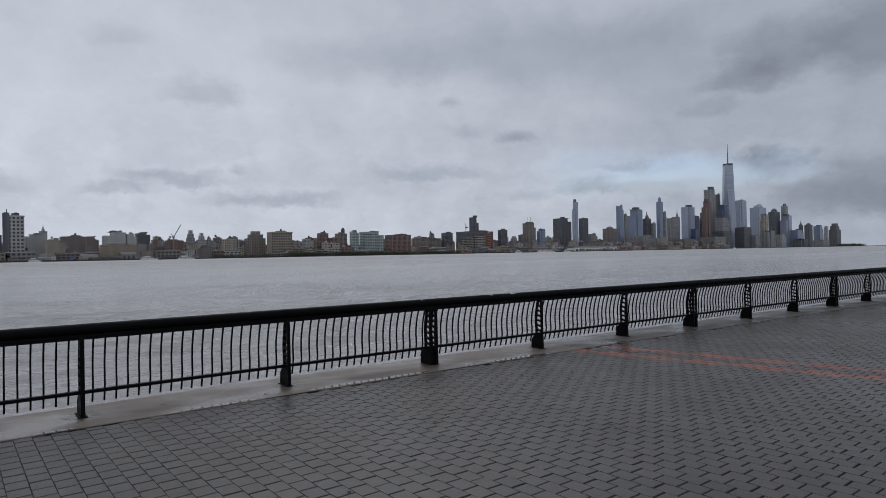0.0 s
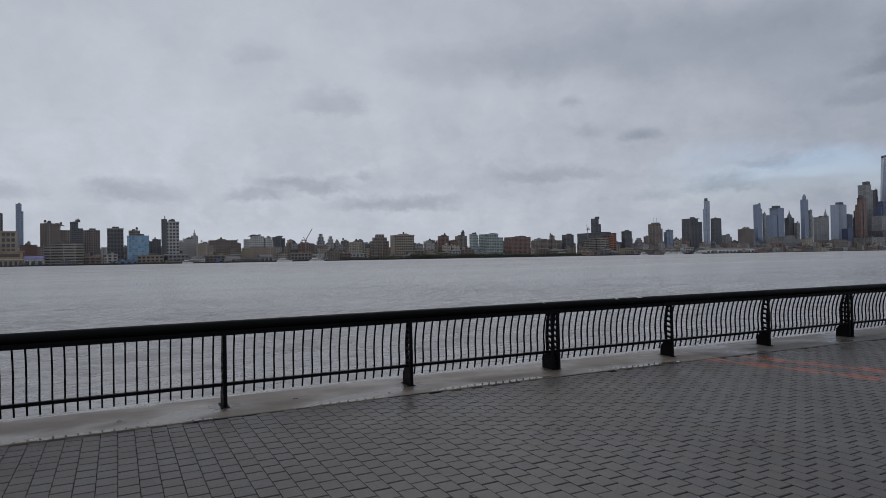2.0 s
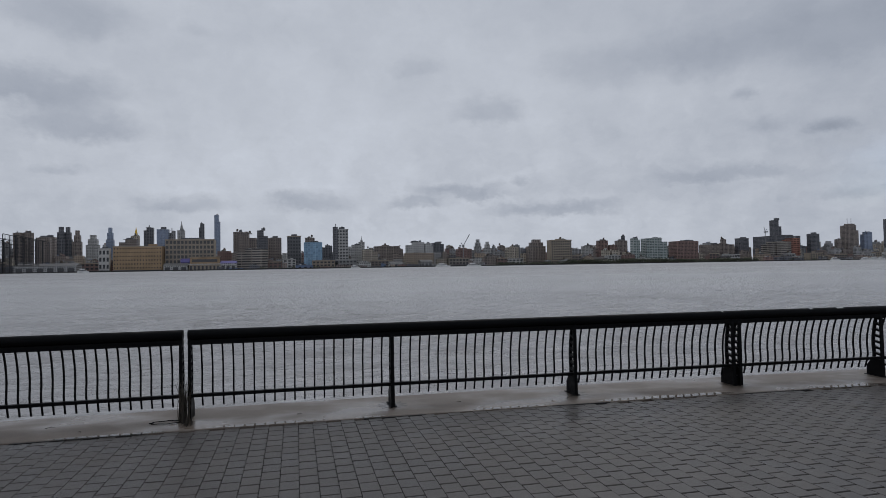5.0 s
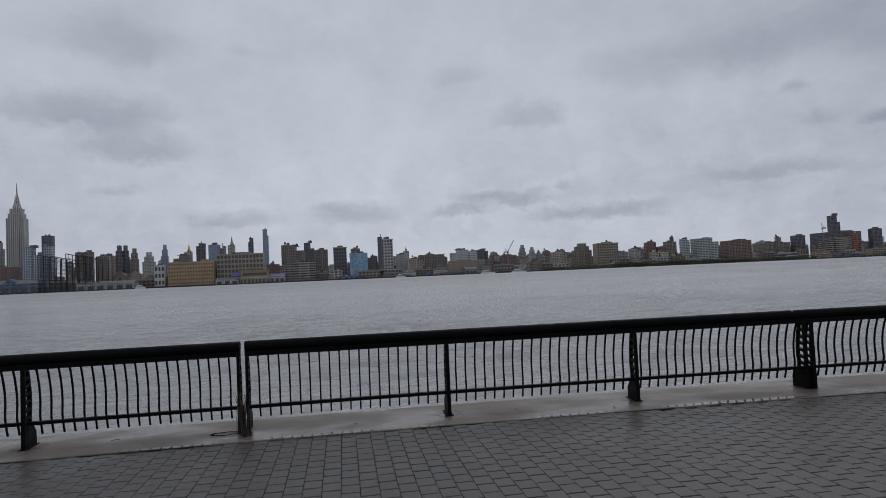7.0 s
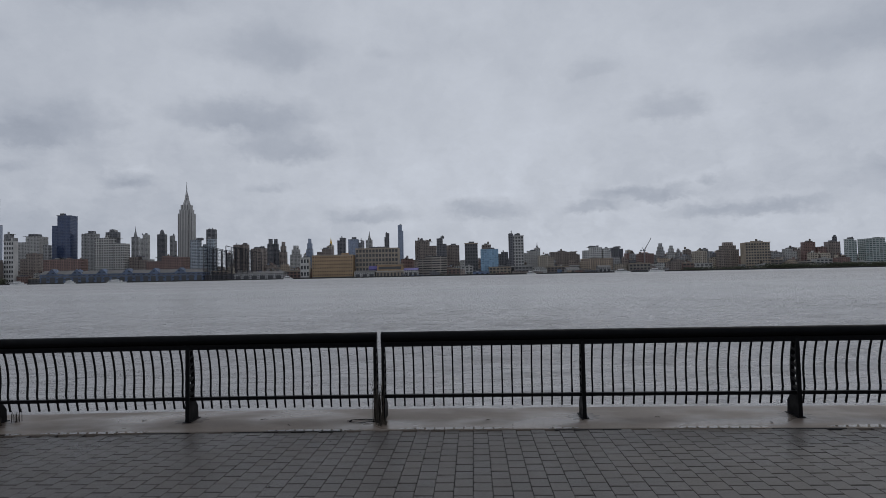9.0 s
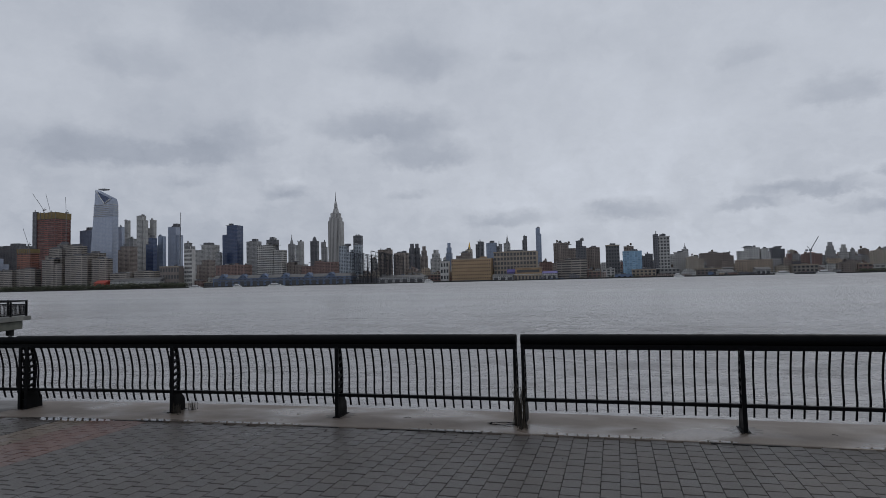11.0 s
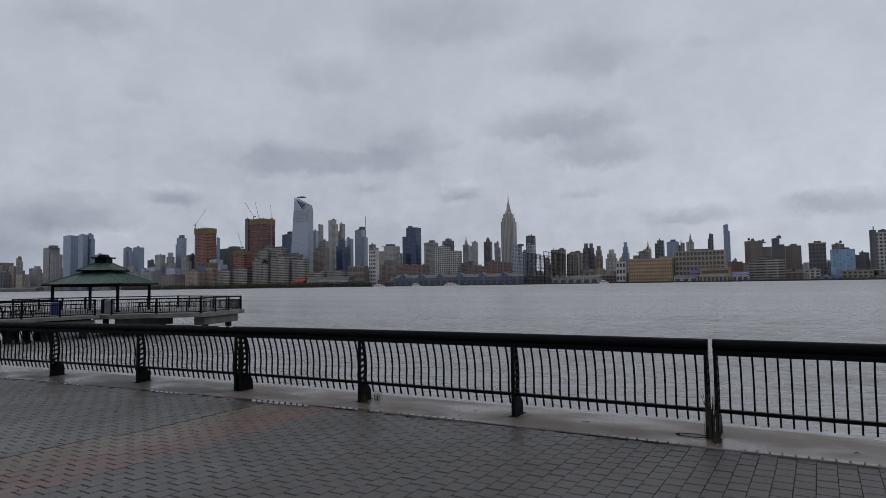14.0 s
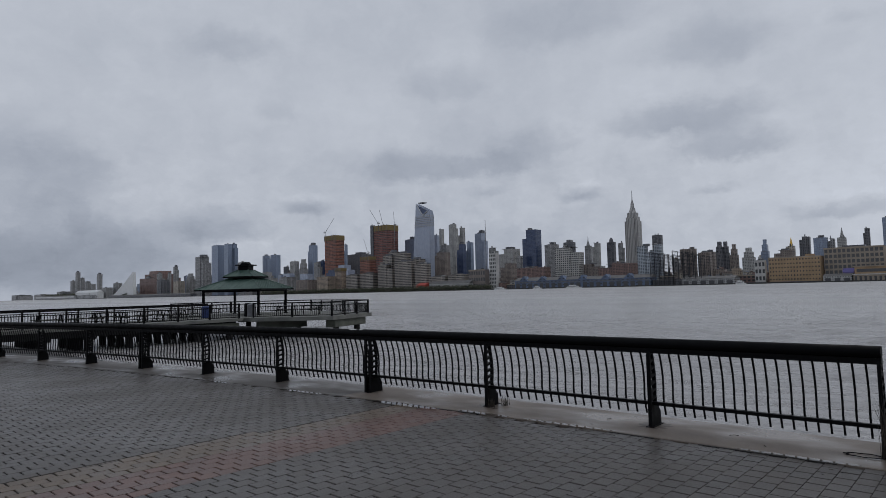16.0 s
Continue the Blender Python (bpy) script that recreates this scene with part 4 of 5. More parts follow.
        part("plant_room", boxes((-half * 0.2 - cx * 0.4, half * 0.3 - cx * 0.4, d * 0.3, d * 0.8, H, H + 3.0)), mat, root)
    elif crown == "mast":
        part("plant_room", boxes((-half * 0.55, half * 0.55, d * 0.2, d * 0.8, H, H + H * 0.05)), mat, root)
        for a in (-0.35, 0.3):
            bm = bmesh.new()
            rod(bm, (half * a, d / 2, H), (half * a, d / 2, H + H * 0.22), 0.7, 4)
            part("mast", bm, CRANE_PAINT, root)
    elif crown == "net":
        band = max(9.0, H * 0.075)
        part("safety_netting", boxes((-half - 1, half + 1, -1.2, d + 1, H - band, H + 1.5)), YELLOW_NET, root, "ochre debris netting")
        me = mesh_of("net_post", boxes((-0.5, 0.5, -0.5, 0.5, H - band - 3, H + 4)), STEEL_GREY)
        for i in range(7):
            piece("net_post", me, root, Matrix.Translation((-half + w * i / 6, -1.6, 0)))
        me = mesh_of("floor_slab", boxes((-half - 0.7, half + 0.7, -0.7, d + 0.5, -0.5, 0.5)), PLAIN["brown"] if style == "rust" else PLAIN["brick"])
        for i in range(round((H - band) / 12)):
            piece("floor_slab", me, root, Matrix.Translation((0, 0, 6 + i * 12)))
    nx, nz = panes[:2]
    if nx:
        pw, ph = w / nx, (H - 4) / nz
        share = panes[2] if len(panes) > 2 else 0.3
        part("cornice", boxes((-half - 0.7, half + 0.7, -0.9, 0.4, H - 1.6, H + 0.4)), PLAIN["light" if style in ("white", "light", "grey") else "beige"], root)
        part("base_course", boxes((-half - 0.3, half + 0.3, -0.5, 0.2, 0, 2.6)), F["dgrey"], root)
        me = mesh_of("window", boxes((-pw * share, pw * share, -0.2, 0.1, -ph * (share - 0.02), ph * (share - 0.02))), PANE)
        for i in range(nx):
            for k in range(nz):
                piece("window", me, root, Matrix.Translation((-half + pw * (i + 0.5), -0.1, 3 + ph * (k + 0.5))))
    return root


def far_blocks(rows, name="distant_buildings", label="dense rows of distant brick and stone city blocks", roofs=1.0):
    """The many small blocks between and behind the others, joined: rows of style, x, y, width, height."""
    styles = sorted({r[0] for r in rows})
    verts, faces, mats = [], [], []

    def add_box(x0, x1, y0, y1, z0, z1, k):
        n = len(verts)
        verts.extend((x, y, z) for z in (z0, z1) for x, y in ((x0, y0), (x1, y0), (x1, y1), (x0, y1)))
        faces.extend([n + i for i in f] for f in ((4, 5, 6, 7), (0, 1, 5, 4), (1, 2, 6, 5), (2, 3, 7, 6), (3, 0, 4, 7)))
        mats.extend([k] * 5)

    rng = random.Random(3)
    for style, x, y, w, h in rows:
        k, d, a = styles.index(style), w * 0.55, x - w / 2
        cut = a + w * rng.uniform(0.55, 1.0)
        low = h * rng.uniform(0.8, 0.95)
        add_box(a, cut, y, y + d, -1.2, h, k)
        if cut < a + w - 1:
            add_box(cut, a + w, y + 1, y + d, -1.2, low, k)
        for _ in range(rng.choice((1, 2, 2, 3))):
            bw, bx = w * rng.uniform(0.06, 0.2), a + w * rng.uniform(0.05, 0.45)
            add_box(bx, bx + bw, y + d * 0.3, y + d * 0.7, h, h + rng.uniform(1.5, 4.5) * roofs, rng.randrange(len(styles)))
        if roofs == 1.0 and rng.random() < 0.25:   # a water tank on legs
            tx = a + w * rng.uniform(0.1, 0.5)
            add_box(tx, tx + 3.6, y + d * 0.4, y + d * 0.4 + 3.6, h + 1.5, h + 6.5, styles.index("brown"))
    me = bpy.data.meshes.new(name)
    me.from_pydata(verts, [], faces)
    for st in styles:
        me.materials.append(F[st])
    me.polygons.foreach_set("material_index", mats)
    me.update()
    tagged(new(name, me), label, "buildings", kind="stuff")


def crane(x, y, z, up, reach, lean, label="slender tower crane with a raised jib"):
    """A luffing crane standing at height z: a mast, a cab and a jib that leans by reach."""
    root = thing("tower_crane", label, "crane", Matrix.Translation((x, y, z)))
    bm = bmesh.new()
    rod(bm, (0, 0, 0), (0, 0, up), 1.1, 4)
    part("mast", bm, CRANE_PAINT, root)
    part("cab", boxes((-2.4, 2.4, -1.6, 1.6, up, up + 3.2)), CRANE_PAINT, root)
    bm = bmesh.new()
    rod(bm, (0, 0, up + 2), (reach, 0, up + lean), 0.8, 4)
    part("jib", bm, CRANE_PAINT, root)
    bm = bmesh.new()
    s = -1 if reach > 0 else 1
    rod(bm, (0, 0, up + 2), (s * 5, 0, up + 9), 0.6, 4)
    box(bm, s * 6.5 - 2, s * 6.5 + 2, -1.4, 1.4, up + 0.5, up + 3.5)
    part("counterweight", bm, CRANE_PAINT, root)
    return root


def shed(x, y, w, h, mat, label, roof=None, deep=30.0, base=-1.0):
    """A long low waterfront shed with a shallow ridge roof and piers between its doors."""
    root = thing("waterfront_shed", label, "shed", Matrix.Translation((x, y, base)), "waterfront sheds")
    H = h - base
    part("body", boxes((-w / 2, w / 2, 0, deep, 0, H * 0.72)), mat, root)
    bm = extruded([(-0.8, H * 0.72), (deep + 0.8, H * 0.72), (deep / 2, H)], -w / 2 - 0.8, w / 2 + 0.8)
    part("roof", bm, roof or ROOFING, root)
    if mat is F["slate"]:   # cross gables and a pale sign band along the front
        for k in range(round(w / 52)):
            u = -w / 2 + 26 + k * 52
            bm = bmesh.new()
            v = [bm.verts.new(c) for c in ((u - 13, -1.5, H * 0.66), (u + 13, -1.5, H * 0.66), (u, -1.5, H * 1.12), (u - 13, deep / 2, H * 0.7), (u + 13, deep / 2, H * 0.7), (u, deep / 2, H * 1.12))]
            for f in ((0, 1, 2), (5, 4, 3), (0, 2, 5, 3), (1, 4, 5, 2), (0, 3, 4, 1)):
                bm.faces.new([v[q] for q in f])
            bmesh.ops.recalc_face_normals(bm, faces=bm.faces)
            part("cross_gable", bm, mat, root)
        part("sign_band", boxes((-w / 2, w / 2, -0.6, 0, H * 0.53, H * 0.58)), STEEL_GREY, root)
    n = max(3, round(w / 16))
    me = mesh_of("door", boxes((-w / n * 0.3, w / n * 0.3, -0.3, 0.1, 0, H * 0.45)), PANE)
    for i in range(n):
        piece("door", me, root, Matrix.Translation((-w / 2 + w / n * (i + 0.5), -0.05, 0.2)))
    return root


def boat(x, y, ln, label="white harbour ferry moored at the far shore"):
    root = thing("ferry_boat", label, "boat", Matrix.Translation((x, y, WATER_Z)), "moored boats")
    bm = bmesh.new()
    pts = [(-ln / 2, -2.6), (ln * 0.34, -2.6), (ln / 2, 0), (ln * 0.34, 2.6), (-ln / 2, 2.6)]
    lo = [bm.verts.new((px * 0.94, py * 0.85, -0.5)) for px, py in pts]
    hi = [bm.verts.new((px, py, 2.2)) for px, py in pts]
    for i in range(5):
        j = (i + 1) % 5
        bm.faces.new((lo[i], lo[j], hi[j], hi[i]))
    bm.faces.new(lo[::-1])
    bm.faces.new(hi)
    part("hull", bm, WHITE_PAINT, root)
    part("cabin", boxes((-ln * 0.4, ln * 0.25, -2.0, 2.0, 2.2, 4.7)), WHITE_PAINT, root)
    part("window_band", boxes((-ln * 0.38, ln * 0.23, -2.06, 2.06, 3.1, 4.1)), PANE, root)
    part("upper_deck", boxes((-ln * 0.3, ln * 0.08, -1.6, 1.6, 4.7, 6.6)), WHITE_PAINT, root)
    bm = bmesh.new()
    rod(bm, (0, 0, 6.6), (0, 0, 10.0), 0.15, 5)
    part("mast", bm, STEEL_GREY, root)
    return root


def treeline(x0, x1, y, tall, n, label):
    """A far belt of trees: trunks with crowns of small leafy clumps, too many to count."""
    rng = random.Random(n)
    verts, faces = [], []
    for _ in range(n):
        cx, cy, ch = rng.uniform(x0, x1), y + rng.uniform(0, 14), tall * rng.uniform(0.5, 1.0)
        for _ in range(14):
            px, py = cx + rng.gauss(0, ch * 0.34), cy + rng.gauss(0, ch * 0.2)
            pz, r = -1.2 + ch * rng.uniform(0.05, 0.95), ch * rng.uniform(0.07, 0.16)
            k = len(verts)
            for a in range(6):
                t = a * 1.047 + rng.uniform(-0.3, 0.3)
                q = r * rng.uniform(0.7, 1.25)
                verts.append((px + q * math.cos(t), py + q * math.sin(t), pz + rng.uniform(-0.3, 0.3) * r))
            verts += [(px, py, pz + r * 0.9), (px, py, pz - r * 0.7)]
            for a in range(6):
                b = (a + 1) % 6
                faces += [(k + a, k + b, k + 6), (k + b, k + a, k + 7)]
        k = len(verts)
        verts += [(cx - 0.25, cy, -1.2), (cx + 0.25, cy, -1.2), (cx, cy + 0.3, -1.2 + ch * 0.6)]
        faces.append((k, k + 1, k + 2))
    me = bpy.data.meshes.new("treeline")
    me.from_pydata(verts, [], faces)
    me.materials.append(LEAF)
    return tagged(new("treeline", me), label, "trees", kind="stuff")


PURPLE = plain_mat("purple_roofing", (0.13, 0.11, 0.30), 0.6, 0.0, 0.2)


def glass_obelisk(x, y, r, top, tip):
    """A tall square glass tower whose corners are cut to long triangles, with a mast."""
    root = thing("skyscraper", "tall tapering glass tower with a long mast", "tower", Matrix.Translation((x, y, -1.2)))
    bm = bmesh.new()
    s = r * 1.16
    lo = [bm.verts.new((s * a, r + s * b, 55)) for a, b in ((-1, -1), (1, -1), (1, 1), (-1, 1))]
    hi = [bm.verts.new((s * a, r + s * b, top)) for a, b in ((0, -1.0), (1.0, 0), (0, 1.0), (-1.0, 0))]
    for i in range(4):
        j = (i + 1) % 4
        bm.faces.new((lo[i], lo[j], hi[i]))
        bm.faces.new((lo[j], hi[j], hi[i]))
    bm.faces.new(hi)
    part("shaft", bm, F["pale_glass"], root)
    part("base", boxes((-s, s, r - s, r + s, 0, 55)), F["pale_glass"], root)
    bm = bmesh.new()
    frustum(bm, top, top + 7, s * 0.9, s * 0.9, 12, 0, 0, r)
    part("parapet_ring", bm, F["dgrey"], root)
    bm = bmesh.new()
    frustum(bm, top + 7, top + (tip - top) * 0.55, 3.0, 2.0, 6, 0, 0, r)
    frustum(bm, top + (tip - top) * 0.55, tip, 1.6, 0.5, 6, 0, 0, r)
    part("mast", bm, STEEL_GREY, root)


def slanted_tower(x0, x1, y, t0, t1, z0, z1):
    """A glass tower that leans in as it rises, with a slanted crown and a jutting deck."""
    root = thing("skyscraper", "angular glass tower with a notched slanted crown", "tower", Matrix.Translation((x0, y, -1.2)))
    w, d = x1 - x0, 25.0
    a, b = t0 - x0, t1 - x0

    def at(z):
        k = z / z0
        return a * k, w + (b - w) * k

    bm = bmesh.new()
    h = z1 - 16
    l0, r0 = 0.0, w
    l1, r1 = at(h)
    v = [bm.verts.new(c) for c in ((l0, 0, 0), (r0, 0, 0), (r0, d, 0), (l0, d, 0), (l1, 4, h), (r1, 4, h), (r1, d, h), (l1, d, h))]
    for f in ((0, 1, 5, 4), (1, 2, 6, 5), (2, 3, 7, 6), (3, 0, 4, 7), (4, 5, 6, 7), (3, 2, 1, 0)):
        bm.faces.new([v[i] for i in f])
    part("shaft", bm, F["pale_glass"], root)
    bm = bmesh.new()
    lt, rt = at(z0)[0], b
    v = [bm.verts.new(c) for c in ((l1, 4, h), (r1, 4, h), (r1, d, h), (l1, d, h), (lt, 4, z0), (rt, 4, z1), (rt, d * 0.8, z1), (lt, d * 0.8, z0))]
    mid = bm.verts.new(((lt + rt) / 2 + 2, 4, h + 6))
    for f in ((1, 2, 6, 5), (2, 3, 7, 6), (3, 0, 4, 7)):
        bm.faces.new([v[i] for i in f])
    for f in ((v[0], v[1], mid), (v[0], mid, v[4]), (v[1], v[5], mid), (v[4], mid, v[7]), (v[5], v[6], mid), (mid, v[6], v[7])):
        bm.faces.new(f)
    part("crown", bm, F["pale_glass"], root, "pale slanted glass crown")
    bm = bmesh.new()
    tri = [Vector((lt + 5, 2.6, z0 - 5)), Vector((rt - 7, 2.6, z1 - 1)), Vector(((lt + rt) / 2 + 2, 2.6, h + 3))]
    bm.faces.new([bm.verts.new(c) for c in tri])
    bm.faces.new([bm.verts.new(c + Vector((0, 1.2, 0))) for c in tri[::-1]])
    part("notch", bm, F["dblue"], root, "dark notch in the crown")
    for p, q in ((tri[0], tri[2]), (tri[2], tri[1])):
        bm = bmesh.new()
        rod(bm, p + Vector((0, -0.5, 0)), q + Vector((0, -0.5, 0)), 1.5, 4)
        part("notch_edge", bm, WHITE_PAINT, root)
    for i in range(7):
        z = h - 34 + i * 5.5
        l, r = at(z)
        part("louvre_band", boxes((l - 0.4, r + 0.4, 3.0 * z / h - 0.6, d, z, z + 1.6)), F["light"], root)
    bm = boxes(((lt + rt) / 2 - 6, (lt + rt) / 2 + 16, -10, 8, z0 - 4, z0 - 1))
    part("sky_deck", bm, STEEL_GREY, root)


def art_deco_tower(x, y, w, z1, z2, z3, z4, z5):
    """A pale stone tower in setbacks with a finned crown and a mast."""
    root = thing("skyscraper", "pale stone tower with setbacks, rounded crown and mast", "tower", Matrix.Translation((x, y, -1.2)))
    m = F["deco"]
    d = w * 0.7
    h = w / 2
    part("base", boxes((-h * 1.5, h * 1.5, -4, d, 0, z1 * 0.32)), m, root)
    part("shaft", boxes((-h, h, 0, d, z1 * 0.32, z1 - 6)), m, root)
    part("centre_bay", boxes((-h * 0.55, h * 0.55, -2, d, z1 * 0.32, z1 + 2)), m, root)
    part("upper_setback", boxes((-h * 0.82, h * 0.82, 2, d - 2, z1 - 6, z1 + 5)), m, root)
    part("top_setback", boxes((-h * 0.66, h * 0.66, 4, d - 4, z1 + 5, z2)), m, root)
    bm = bmesh.new()
    frustum(bm, z2, z3, h * 0.55, h * 0.36, 12, 0, 0, d / 2)
    frustum(bm, z3, z3 + (z4 - z3) * 0.6, h * 0.30, h * 0.24, 12, 0, 0, d / 2)
    frustum(bm, z3 + (z4 - z3) * 0.6, z4, h * 0.22, h * 0.10, 12, 0, 0, d / 2)
    part("crown", bm, F["deco"], root)
    bm = bmesh.new()
    frustum(bm, z4, z5, 1.5, 0.4, 6, 0, 0, d / 2)
    part("mast", bm, STEEL_GREY, root)


def sloped_pyramid(x0, x1, y, top):
    """A white building like a sail: one corner drawn up to a peak."""
    root = thing("building", "white sail-shaped apartment block rising to one corner", "building", Matrix.Translation((x0, y, -1.2)))
    w = x1 - x0
    bm = extruded([(0.0, 0.0), (0.28 * w, 0.24 * top), (0.62 * w, 0.60 * top), (0.96 * w, top), (w, 0.22 * top), (w, 0.0), (0.8 * w, 0.0), (0.72 * w, 0.20 * top), (0.42 * w, 0.10 * top), (0.3 * w, 0.0)], 0, 14)
    bmesh.ops.rotate(bm, verts=bm.verts, cent=(0, 0, 0), matrix=Matrix(((0, 1, 0), (1, 0, 0), (0, 0, 1))))
    bmesh.ops.recalc_face_normals(bm, faces=bm.faces)
    part("body", bm, WHITE_PAINT, root)


def mast(x, y, z0, z1):
    bm = bmesh.new()
    rod(bm, (0, 0, 0), (0, 0, z1 - z0), 0.9, 6)
    tagged_ob = new("roof_mast", mesh_of("roof_mast", bm, STEEL_GREY))
    tagged_ob.location = (x, y, z0)
    tagged(tagged_ob, "thin steel mast on a tower roof", "mast")


def range_net(x0, x1, y, z0, z1):
    """Tall dark poles with netting strung between them, sloping down along the pier."""
    root = thing("driving_range_net", "tall dark net on steel poles over a pier", "netting", Matrix.Translation((x0, y, -1.2)))
    w = x1 - x0
    n = 5
    for j, yy in enumerate((0, 50)):
        for i in range(n + 1):
            u = w * i / n
            h = z0 + (z1 - z0) * i / n + 1.2
            bm = bmesh.new()
            rod(bm, (u, yy, 0), (u, yy, h), 0.8, 5)
            part("pole", bm, NET_DARK, root)
        bm = bmesh.new()
        for k in range(9):
            f = (k + 1) / 9
            rod(bm, (0, yy, (z0 + 1.2) * f), (w, yy, (z1 + 1.2) * f), 0.6 if k == 8 else 0.3, 4)
        for k in range(1, 24):
            u = w * k / 24
            rod(bm, (u, yy, 0), (u, yy, z0 + (z1 - z0) * k / 24 + 1.2), 0.17, 4)
        part("netting", bm, NET_DARK, root)
    part("clubhouse", boxes((w * 0.05, w * 0.95, 2, 46, 0, 12)), F["dgrey"], root)


# ---- the city between the landmarks: rows of low and middling blocks, as the whole shore shows ----
def fill():
    rng = random.Random(11)
    low = ("brick", "brown", "tan", "brown", "grey", "beige", "dgrey", "stripe", "light", "brick", "white")
    mid = ("brick", "brown", "brown", "grey", "tan", "dgrey", "beige", "light", "grey")
    far = ("brown", "grey", "grey", "light", "brown", "light", "dgrey", "beige")
    behind = []
    for y, x0, x1, lo, hi, wlo, whi, skip, styles in (
            (1265, -1300, 2500, 8, 19, 20, 50, 0.14, low),
            (1350, -1400, 2600, 15, 27, 14, 36, 0.18, mid),
            (1460, -1700, 2700, 22, 35, 14, 38, 0.22, mid),
            (1680, -2000, 2500, 30, 48, 16, 40, 0.30, far),
            (1900, -2400, -250, 44, 86, 20, 42, 0.34, far),
            # greys and pale glass: the haze up north is put into these colours
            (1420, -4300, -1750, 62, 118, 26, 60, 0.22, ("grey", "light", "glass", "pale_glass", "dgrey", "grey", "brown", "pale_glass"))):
        x = x0
        while x < x1:
            w = rng.uniform(wlo, whi)
            if rng.random() > skip:
                h, style, yy = rng.uniform(lo, hi), rng.choice(styles), y + round(rng.uniform(-16, 16))
                if y > 1300 and x > -250:
                    h *= 1.22
                if y == 1420:   # the skyline sinks towards the north
                    h *= min(1.0, max(0.35, 1 - (-x - 2800) / 2300))
                if y == 1265:
                    panes = (max(2, round(w / 8)), max(2, round(h / 6.5))) if rng.random() < 0.6 else (0, 0)
                    tower(style, rng.choice(("flat", "flat", "box", "tank", "tank", "step")), round(x + w / 2), yy, w * 0.95, h, 0.55, panes)
                else:
                    behind.append((style, x + w / 2, yy, w * 0.95, h))
            x += w
    x = -4300
    while x < -1500:
        w = rng.uniform(24, 60)
        behind.append((rng.choice(far), x + w / 2, 1330 + rng.uniform(0, 80), w * 0.95, rng.uniform(8, 25) * (1 + 0.35 * (-1500 - x) / 2800)))
        x += w
    far_blocks(behind)


fill()


def waterfront():
    """Low sheds, stores and parked boats' houses along the bulkhead."""
    rng = random.Random(21)
    rows, x = [], -140.0
    kinds = ("light", "brick", "brown", "dgrey", "dgrey", "tan", "grey", "brown", "slate", "brick")
    while x < 1750:
        w = rng.uniform(7, 34)
        if rng.random() < 0.72 and not 395 < x < 1030:
            rows.append((rng.choice(kinds), x + w / 2, 1201.5 + rng.uniform(0, 2), w, rng.choice((2.6, 3.8, 4.6, 6.0, 7.4, 9.5)) * rng.uniform(0.8, 1.15)))
        x += w + rng.uniform(0, 9)
    far_blocks(rows, "waterfront_stores", "low mixed sheds and stores along the far bulkhead", 0.4)


waterfront()

# the southern end of the island
tower("dgrey", "flat", 1727, 1452, 60.1, 116.4)
tower("dgrey", "flat", 1836, 1454, 31.2, 119.0)
tower("grey", "flat", 1893, 1456, 31.8, 61.5)
tower("brown", "dome", 2003, 1458, 48.3, 92.3)
tower("glass", "flat", 2066, 1460, 27.6, 172.6)
tower("grey", "flat", 2098, 1462, 12.0, 140.7)
tower("glass", "box", 2182, 1464, 57.0, 162.8)
tower("dgrey", "spire", 2258, 1466, 31.3, 158.6)
tower("grey", "flat", 2274, 1450, 18.8, 107.3)
tower("glass", "dome", 2327, 1452, 25.4, 218.4)
tower("grey", "flat", 2362, 1454, 17.1, 156.3)
tower("grey", "flat", 2438, 1456, 43.6, 131.7)
tower("grey", "spire", 2467, 1458, 22.0, 171.5)
tower("pale_glass", "box", 2575, 1460, 54.1, 184.2)
tower("dblue", "flat", 2619, 1462, 54.8, 145.7)
tower("dblue", "flat", 2508, 1394, 37.2, 84.3)
tower("dgrey", "flat", 2680, 1466, 16.3, 160.6)
tower("brick", "box", 2613, 1400, 38.2, 206.3)
tower("grey", "box", 2812, 1482, 55.2, 274.8)
tower("dgrey", "flat", 2906, 1504, 22.3, 258.1)
tower("dblue", "flat", 2807, 1426, 40.3, 200.0)
tower("grey", "box", 2784, 1408, 63.2, 138.6)
tower("pale_glass", "flat", 3055, 1460, 60.6, 232.5)
tower("pale_glass", "dome", 3262, 1462, 79.2, 225.9)
tower("beige", "flat", 3191, 1414, 38.8, 164.9)
tower("dgrey", "dome", 3438, 1466, 57.7, 206.4)
tower("grey", "box", 3508, 1450, 33.5, 220.0)
tower("pale_glass", "box", 3474, 1422, 57.6, 166.1)
tower("glass", "flat", 3521, 1384, 87.6, 88.1)
tower("dgrey", "spire", 3845, 1506, 24.1, 154.6)
tower("dgrey", "dome", 3841, 1458, 44.7, 135.7)
tower("glass", "box", 4000, 1460, 58.2, 118.6)
tower("light", "flat", 4088, 1462, 25.1, 116.9)
tower("dgrey", "step", 4265, 1464, 70.7, 139.2)
tower("grey", "flat", 2641, 1356, 115.2, 49.7)
tower("dgrey", "flat", 2700, 1360, 76.9, 74.7)
tower("dgrey", "flat", 2888, 1362, 71.2, 94.4)
tower("grey", "flat", 2945, 1344, 33.7, 58.1)
tower("grey", "flat", 3109, 1351, 67.3, 80.5)
tower("light", "flat", 3233, 1348, 51.4, 62.2)
tower("beige", "flat", 2121, 1310, 34.5, 45.0)
tower("brown", "flat", 2374, 1342, 123.3, 39.6)
tower("grey", "flat", 2110, 1364, 105.8, 52.9)
tower("brown", "flat", 1729, 1316, 42.4, 31.1)
tower("dgrey", "flat", 3426, 1330, 79.7, 39.6)
tower("grey", "flat", 3705, 1332, 89.9, 33.7)
